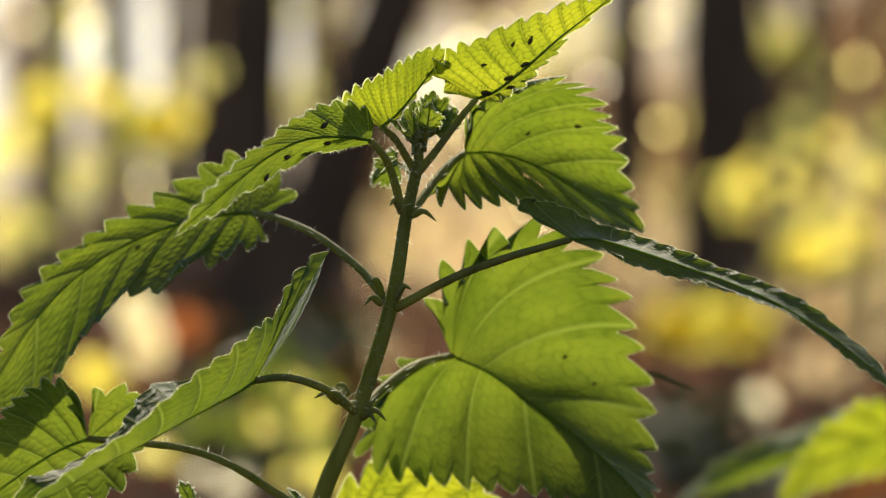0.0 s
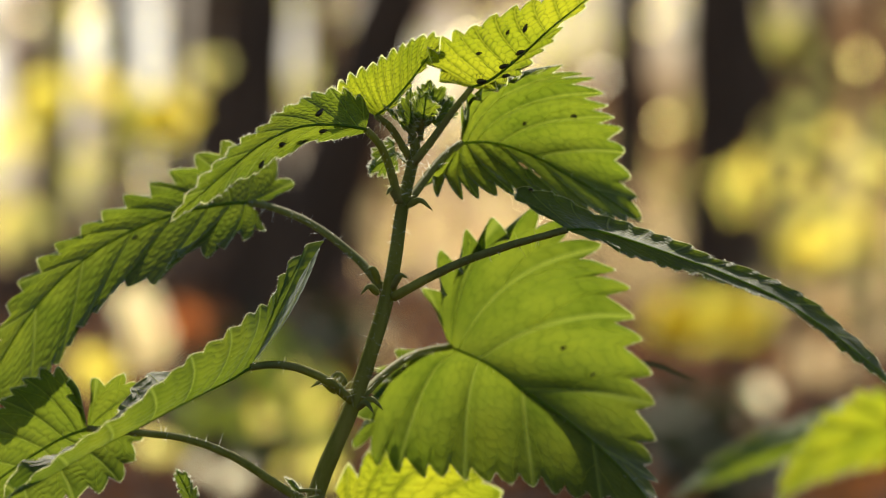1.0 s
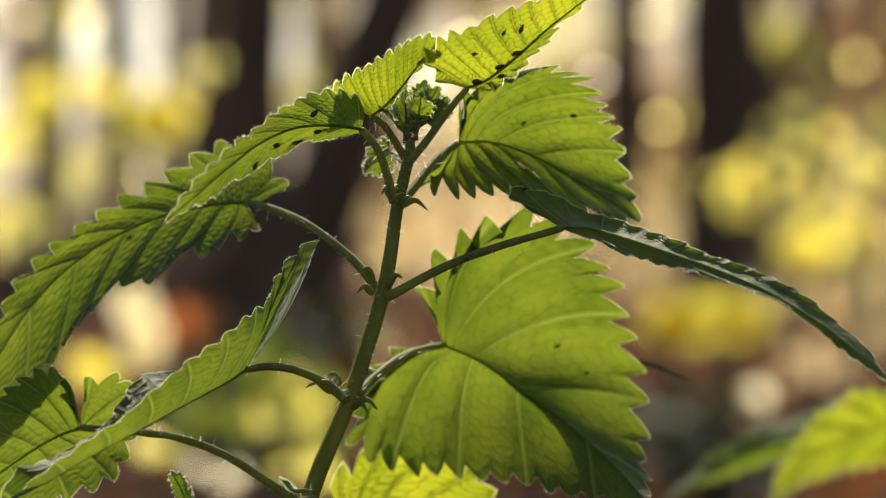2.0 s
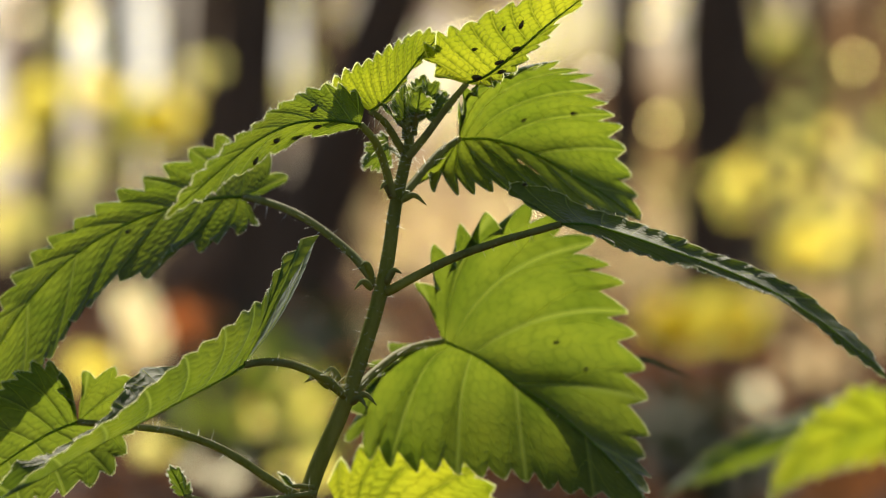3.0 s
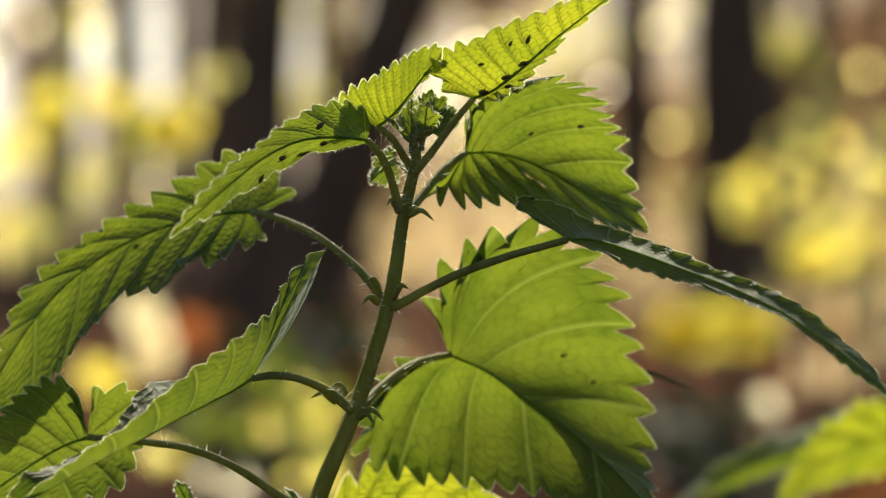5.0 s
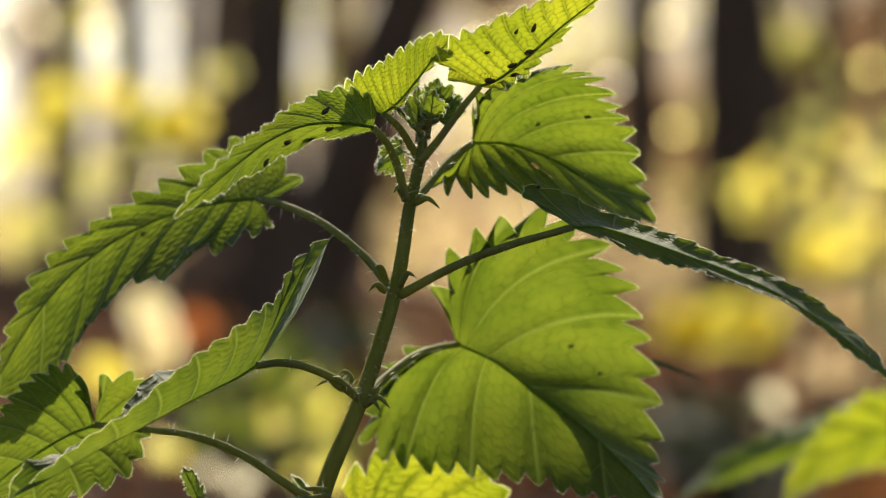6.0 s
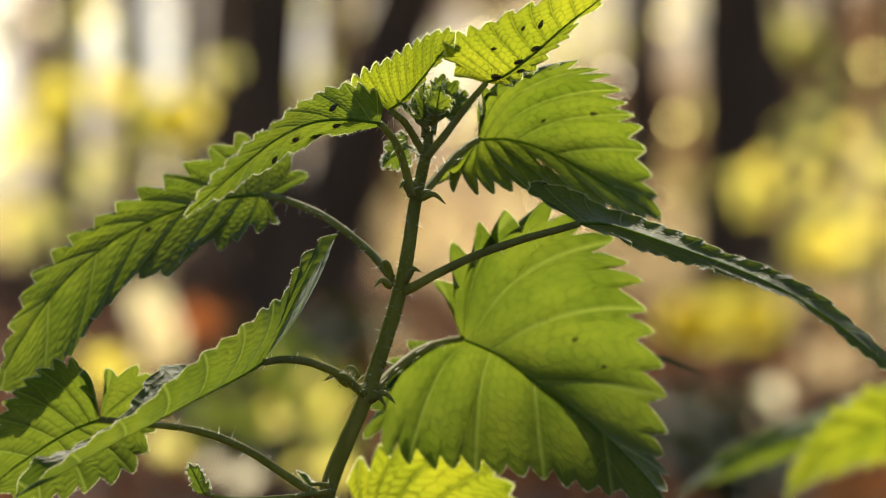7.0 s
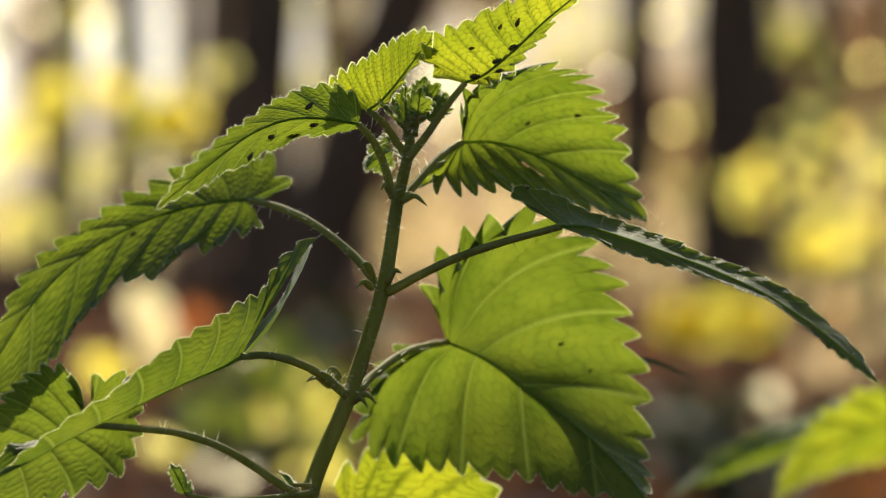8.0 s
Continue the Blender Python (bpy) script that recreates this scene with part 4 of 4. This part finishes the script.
shrub("dry_plant", "pale dry leaves glowing in the sun", (-0.22, 2.76, 0.20), 0.02, 2, 0.03, PALE, 59, 1.0)


for centre, size, seed in (((0.76, 6.69, 0.17), 0.06, 81), ((0.98, 8.43, 0.19), 0.07, 82), ((0.97, 9.31, 0.17), 0.06, 83), ((0.47, 4.94, 0.14), 0.04, 84), ((0.74, 5.82, 0.16), 0.05, 85),
                           ((-0.35, 11.27, 0.20), 0.08, 86), ((-0.23, 10.18, 0.17), 0.07, 87), ((-0.13, 9.31, 0.17), 0.06, 88), ((-0.29, 3.42, 0.16), 0.03, 89), ((-0.21, 2.98, 0.17), 0.03, 90)):
    shrub("dry_leaf", "single withered brown leaf standing in the litter", centre, 0.004, 1, size, TAN if seed % 2 else LITTER, seed, category="leaf", stems=1)

# dark leaf clumps; several are added only to darken ground left in shade
for centre, radius, n, size, seed in (((0.40, 4.94, 0.10), 0.14, 90, 0.05, 91), ((0.41, 5.82, 0.10), 0.1, 50, 0.05, 98), ((0.37, 4.07, 0.11), 0.1, 60, 0.05, 99), ((0.52, 5.38, 0.05), 0.1, 40, 0.05, 92), ((-0.29, 4.51, 0.21), 0.13, 70, 0.05, 93), ((-0.25, 5.38, 0.22), 0.12, 60, 0.06, 94), ((-0.39, 4.94, 0.15), 0.1, 40, 0.05, 97), ((-0.19, 5.82, 0.25), 0.06, 16, 0.06, 95), ((-0.19, 3.20, 0.19), 0.05, 20, 0.04, 96)):
    shrub("shade_clump", "low clump of dark glossy ivy in the litter", centre, radius, n, size, SHADE_LEAF, seed, 0.7, hang=False)

for centre, size, mat, seed in (((-0.18, 3.63, 0.25), 0.07, LIME, 101), ((-0.16, 3.63, 0.22), 0.06, LIME, 102), ((-0.20, 3.42, 0.21), 0.045, YELLOW, 103), ((-0.20, 4.51, 0.25), 0.05, GREENISH, 112), ((-0.25, 3.63, 0.20), 0.05, GREENISH, 113), ((-0.16, 2.98, 0.19), 0.04, LIME, 114), ((-0.21, 2.98, 0.18), 0.03, PALE, 115), ((-0.13, 3.20, 0.17), 0.045, LIME, 116), ((-0.34, 4.51, 0.22), 0.04, RUST, 104), ((-0.32, 3.20, 0.20), 0.035, YELLOW, 105),
                                ((-0.16, 4.94, 0.24), 0.05, RUST, 106), ((-0.15, 3.20, 0.20), 0.03, YELLOW, 107), ((-0.12, 3.42, 0.19), 0.03, GREENISH, 108), ((0.67, 6.25, 0.15), 0.04, TAN, 109), ((0.81, 6.69, 0.18), 0.045, TAN, 110), ((0.50, 6.69, 0.13), 0.035, RUST, 111)):
    shrub("fallen_leaf", "single autumn leaf caught upright in low growth", centre, 0.004, 1, size, mat, seed, category="leaf", stems=1)


def undergrowth():
    """Knee-high tangle of sunlit withered growth farther back."""
    rng = np.random.default_rng(17)
    cs = []
    for _ in range(850):
        y = rng.uniform(28, 70)
        x = rng.uniform(-0.16, 0.16) * y
        if -0.078 < x / y < -0.023:
            continue
        cs.append((x, y, ground_height(x, y) + 0.08 + 0.75 * rng.uniform() ** 1.5))
    return tagged(mesh_object("undergrowth", *scatter(cs, 0.22, 18, 0.3, True), TAN), "sunlit withered undergrowth between the trees", "undergrowth", kind="stuff")


undergrowth()


def far_sprays():
    """Sprays of autumn leaf hanging among the farther stems."""
    rng = np.random.default_rng(27)
    cs = []
    for _ in range(280):
        y = rng.uniform(28, 74)
        cs.append((rng.uniform(-0.14, 0.14) * y, y, 0.3 + rng.uniform() ** 1.2 * 0.078 * y))
    return tagged(mesh_object("far_foliage", *scatter(cs, 0.22, 28, 0.3, True), YELLOW), "sprays of sunlit yellow leaves among far stems", "foliage", kind="stuff")


far_sprays()


def litter():
    """Fallen leaves strewn over the floor."""
    rng = np.random.default_rng(7)
    cs = []
    for _ in range(9000):
        y = -3 + 36 * rng.uniform() ** 1.3
        x = rng.normal() * (1.6 + 0.1 * abs(y))
        cs.append((x, y, ground_height(x, y) + 0.012 + 0.02 * rng.uniform()))
    return tagged(mesh_object("leaf_litter", *scatter(cs, 0.07, 8, 0.0), LITTER), "scattered dry brown fallen leaves on the woodland floor", "leaf litter", kind="stuff")


litter()


def bank(x, y, width, depth, height, seed):
    """A low rise of dark earth."""
    n = 40
    v, f = [], []
    for j in range(n):
        for i in range(n):
            a, c = i / (n - 1) * 2 - 1, j / (n - 1) * 2 - 1
            px, py = x + a * width, y + c * depth
            h = height * max(0, 1 - a * a) ** 0.7 * max(0, 1 - c * c) * (0.8 + 0.4 * noise.noise(Vector((px * 1.3, py * 1.3, seed))))
            v.append((px, py, ground_height(px, py) - 0.03 + h))
    f = [(j * n + i, j * n + i + 1, (j + 1) * n + i + 1, (j + 1) * n + i) for j in range(n - 1) for i in range(n - 1)]
    return tagged(mesh_object("earth_bank", v, f, EARTH), "low bank of dark woodland earth", "earth bank", kind="structure")


bank(*(-1.53, 27.64), 0.95, 1.0, 0.55, 1)
bank(*(-3.75, 27.64), 0.6, 1.0, 0.45, 2)
bank(*(2.82, 34.19), 2.2, 1.4, 0.35, 3)

# a second nettle close by
other = tagged(new("nettle"), "smaller nettle with broad sunlit leaves, out in the litter", "plant")
other.location = FOOT
mesh_object("stem", *tube(spline(np.array([(184.5, 290.0, -57.8), (181.3, 290.0, 249.0), (176.4, 290.0, 378.2)]) / 1000, 20), np.linspace(0.002, 0.0012, 20), 10), STEM, other)
leaf([(178.8, 290.0, 357.2), (176.4, 290.0, 362.0), (171.9, 286.0, 366.8)], [(162.5, 282.0, 366.5), (150.4, 274.0, 362.1), (138.5, 266.0, 355.5), (129.9, 258.0, 345.8)],
     [(0.0, 8.0, -10.3), (-1.1, 12.0, -11.4), (-0.6, 8.0, -9.2), (0.0, 5.0, -4.6)], [(1.1, -8.0, 6.9), (-2.9, -12.0, 10.9), (-5.2, -10.0, 8.9), (-4.0, -6.0, 4.6)], wide=True, nu=18, seed=51, parent=other, tooth=3.4, teeth=11, mat=YOUNG_OR_LIT)
leaf([(178.6, 294.0, 371.5), (168.7, 306.0, 372.6), (156.5, 314.0, 369.8)], [(143.7, 318.0, 363.8), (129.1, 322.0, 356.9), (116.1, 326.0, 350.0), (104.4, 326.0, 342.5)],
     [(1.1, 4.0, -5.0), (1.7, 6.0, -5.5), (1.7, 4.0, -4.6), (1.1, 2.0, -2.3)], [(0.0, 8.0, 2.9), (-1.7, 10.0, 3.4), (-2.3, 8.0, 3.4), (-1.1, 6.0, 1.7)], wide=True, nu=18, seed=52, parent=other, tooth=3.0, teeth=11)


def grass_blade(points, width, label):
    """A flat, keeled blade of grass that arches over."""
    p = spline(np.array(points) / 1000, 26)
    v, f = [], []
    for i, q in enumerate(p):
        w = width / 2000 * min(1, 2.2 * (1 - i / 25) + 0.02)
        for side, drop in ((-1, 0.35), (0, 0), (1, 0.35)):
            v.append(q + np.array((0.2 * side * w, (0.5 * side + drop) * w, 0.85 * side * w)))
    for i in range(25):
        for k in range(2):
            a = 3 * i + k
            f.append((a, a + 1, a + 4, a + 3))
    ob = tagged(mesh_object("grass_blade", v, f, SHADE_LEAF), label, "grass")
    ob.location = FOOT
    return ob


grass_blade([(67.8, 95.0, 124.2), (68.3, 92.0, 281.8), (71.4, 88.0, 366.9), (77.8, 85.0, 389.1), (85.4, 83.0, 391.5), (92.4, 81.0, 389.2), (97.8, 80.0, 387.0)], 1.9, "arching blade of grass behind the nettle")


def motions():
    """The breeze: the whole plant leans and turns about its foot, each large leaf nods on its stalk, the insects ride along."""
    sway = [
        (0, 0.000, 0.000, 0.000),
        (0.5, -0.136, 0.018, -0.375),
        (1, -0.216, -0.074, -0.418),
        (1.5, 0.016, -0.047, -0.264),
        (3, 0.108, -0.010, -0.148),
        (3.5, 0.029, 0.044, -0.282),
        (4, 0.058, -0.048, -0.277),
        (4.5, 0.387, 0.029, -0.053),
        (6, -0.220, 0.025, -0.532),
        (6.5, -0.319, 0.035, -0.410),
        (7, 0.042, 0.092, -0.233),
        (7.5, -0.210, 0.001, -0.274),
        (8, -0.594, -0.053, -1.131),
    ]
    nods = [
        (leaf_left, [(0, 0.00, 0.00, 0.00), (0.5, 0.47, -0.17, 0.29), (1, 0.45, -0.21, 0.36), (1.5, 0.23, -0.37, 0.14), (3, 0.33, -0.15, 0.06), (3.5, 0.20, 0.01, 0.48), (4, 0.34, -0.12, 0.31), (4.5, -0.15, -0.27, -0.16), (6, 1.24, -0.36, 0.09), (6.5, 0.80, -0.09, 0.39), (7, 0.58, -0.19, -0.06), (7.5, 0.67, -0.30, 0.04), (8, 0.13, 0.03, 0.56)]),
        (leaf_front, [(0, 0.00, 0.00, 0.00), (0.5, -0.77, -0.43, -0.81), (1, -2.00, -0.73, -0.65), (1.5, -0.83, -0.46, -0.02), (3, -0.13, -0.23, -0.50), (3.5, -0.17, 0.13, -0.24), (4, -0.00, -0.07, -0.38), (4.5, -1.18, -0.02, 0.48), (6, -1.76, -1.00, -1.17), (6.5, -1.55, -0.46, -1.40), (7, -0.63, -0.33, -0.65), (7.5, -0.94, -0.54, -0.26), (8, -6.35, -2.14, -2.59)]),
        (leaf_upper_left, [(0, 0.00, 0.00, 0.00), (0.5, -1.45, -0.48, -0.52), (1, -1.41, -0.49, -0.22), (1.5, -0.71, -0.15, -0.69), (3, -0.07, 0.08, -0.17), (3.5, 0.40, 0.01, -0.13), (4, -0.15, -0.19, -0.31), (4.5, 1.59, 0.18, -0.56), (6, -0.48, 0.12, -1.50), (6.5, 0.34, 0.07, -1.57), (7, 0.17, 0.08, -0.47), (7.5, -0.29, -0.04, -0.48), (8, -3.53, -1.23, -2.34)]),
        (leaf_right, [(0, 0.00, 0.00, 0.00), (0.5, 1.14, -0.09, 0.02), (1, 0.88, 0.22, 0.44), (1.5, 0.22, -0.15, 0.38), (3, 0.07, 0.19, 0.25), (3.5, -0.08, 0.17, 0.73), (4, 0.02, -0.04, 0.36), (4.5, 1.13, -0.06, -0.24), (6, 0.89, 0.02, -0.98), (6.5, 1.16, -0.06, 0.18), (7, 0.63, 0.25, -0.72), (7.5, 2.66, -0.01, -1.18), (8, -0.13, 1.09, -0.56)]),
        (leaf_back, [(0, 0.00, 0.00, 0.00), (0.5, -0.01, -0.12, 0.01), (1, -0.16, 0.05, 0.10), (1.5, 0.01, -0.07, 0.13), (3, -0.10, 0.17, 0.04), (3.5, 0.05, 0.16, 0.09), (4, 0.12, 0.05, -0.17), (4.5, -0.12, -0.24, 0.04), (6, 0.40, 0.57, 0.21), (6.5, 0.54, 0.43, 0.21), (7, 0.39, 0.22, 0.18), (7.5, 0.21, 0.30, 0.39), (8, 0.33, 0.25, 0.21)]),
        (leaf_upper_right, [(0, 0.00, 0.00, 0.00), (0.5, 0.16, 0.20, -0.06), (1, -0.15, -0.25, 0.34), (1.5, 0.03, -0.09, -0.55), (3, -1.06, 0.09, -1.81), (3.5, -1.24, -0.33, -1.45), (4, -0.75, -0.02, -1.57), (4.5, -0.70, -0.16, -1.41), (6, -1.12, -0.19, -1.85), (6.5, -1.13, -0.43, -1.80), (7, -1.80, -0.24, -2.16), (7.5, -0.06, -0.59, -0.29), (8, -1.90, -0.80, -2.69)]),
        (leaf_top, [(0, 0.00, 0.00, 0.00), (0.5, -0.11, -0.23, 0.20), (1, -0.31, -0.59, 0.37), (1.5, -0.05, -0.36, 0.25), (3, 0.17, 0.37, -0.42), (3.5, 0.07, 0.61, -0.17), (4, 0.07, 0.26, 0.32), (4.5, 0.21, 0.03, -0.07), (6, 0.55, 0.07, -0.14), (6.5, 0.58, -0.29, 0.04), (7, 0.78, 0.40, -0.38), (7.5, 0.53, -0.41, 0.32), (8, -0.56, -1.22, 0.56)]),
        (leaf_bright, [(0, 0.00, 0.00, 0.00), (0.5, -1.00, -0.77, -0.55), (1, -1.93, -0.83, -0.55), (1.5, -0.96, -0.56, -0.50), (3, 0.29, 0.09, -0.51), (3.5, 0.56, 0.28, -0.29), (4, 0.36, 0.02, -0.46), (4.5, 1.27, -0.13, -0.49), (6, -0.93, -0.73, -1.37), (6.5, -1.29, -0.78, -1.42), (7, 0.45, 0.06, -1.32), (7.5, -0.94, -0.00, -1.62), (8, -3.86, -1.77, -3.93)]),
        (leaf_low_left, [(0, 0.00, 0.00, 0.00), (0.5, -0.05, -0.25, 0.17), (1, -0.31, 0.08, -0.22), (1.5, 0.10, -0.06, -0.27), (3, 0.78, 0.08, 0.40), (3.5, 1.24, -0.04, 1.14), (4, 1.10, -0.01, 0.72), (4.5, -0.30, 0.12, -1.01), (6, -0.23, 0.41, -0.47), (6.5, -0.22, 0.39, -0.50), (7, -0.21, 0.43, -0.59), (7.5, -0.67, 0.45, -1.15), (8, -0.87, 0.10, -1.71)]),
    ]
    plant = {t: Matrix.Translation(FOOT) @ pose(0, 0, 0, a, b, c) for t, a, b, c in sway}
    walk(nettle, sorted(plant.items()))
    held = {}
    for ob, rows in nods:
        spot_on_stem = Matrix.Translation(ob.location)
        held[ob] = {t: spot_on_stem @ pose(0, 0, 0, a, b, c) for t, a, b, c in rows}
        walk(ob, sorted(held[ob].items()))
    for rider, ob, m in RIDERS:
        walk(rider, [(t, plant[t] @ held[ob][t] @ m) for t in sorted(plant)])


motions()
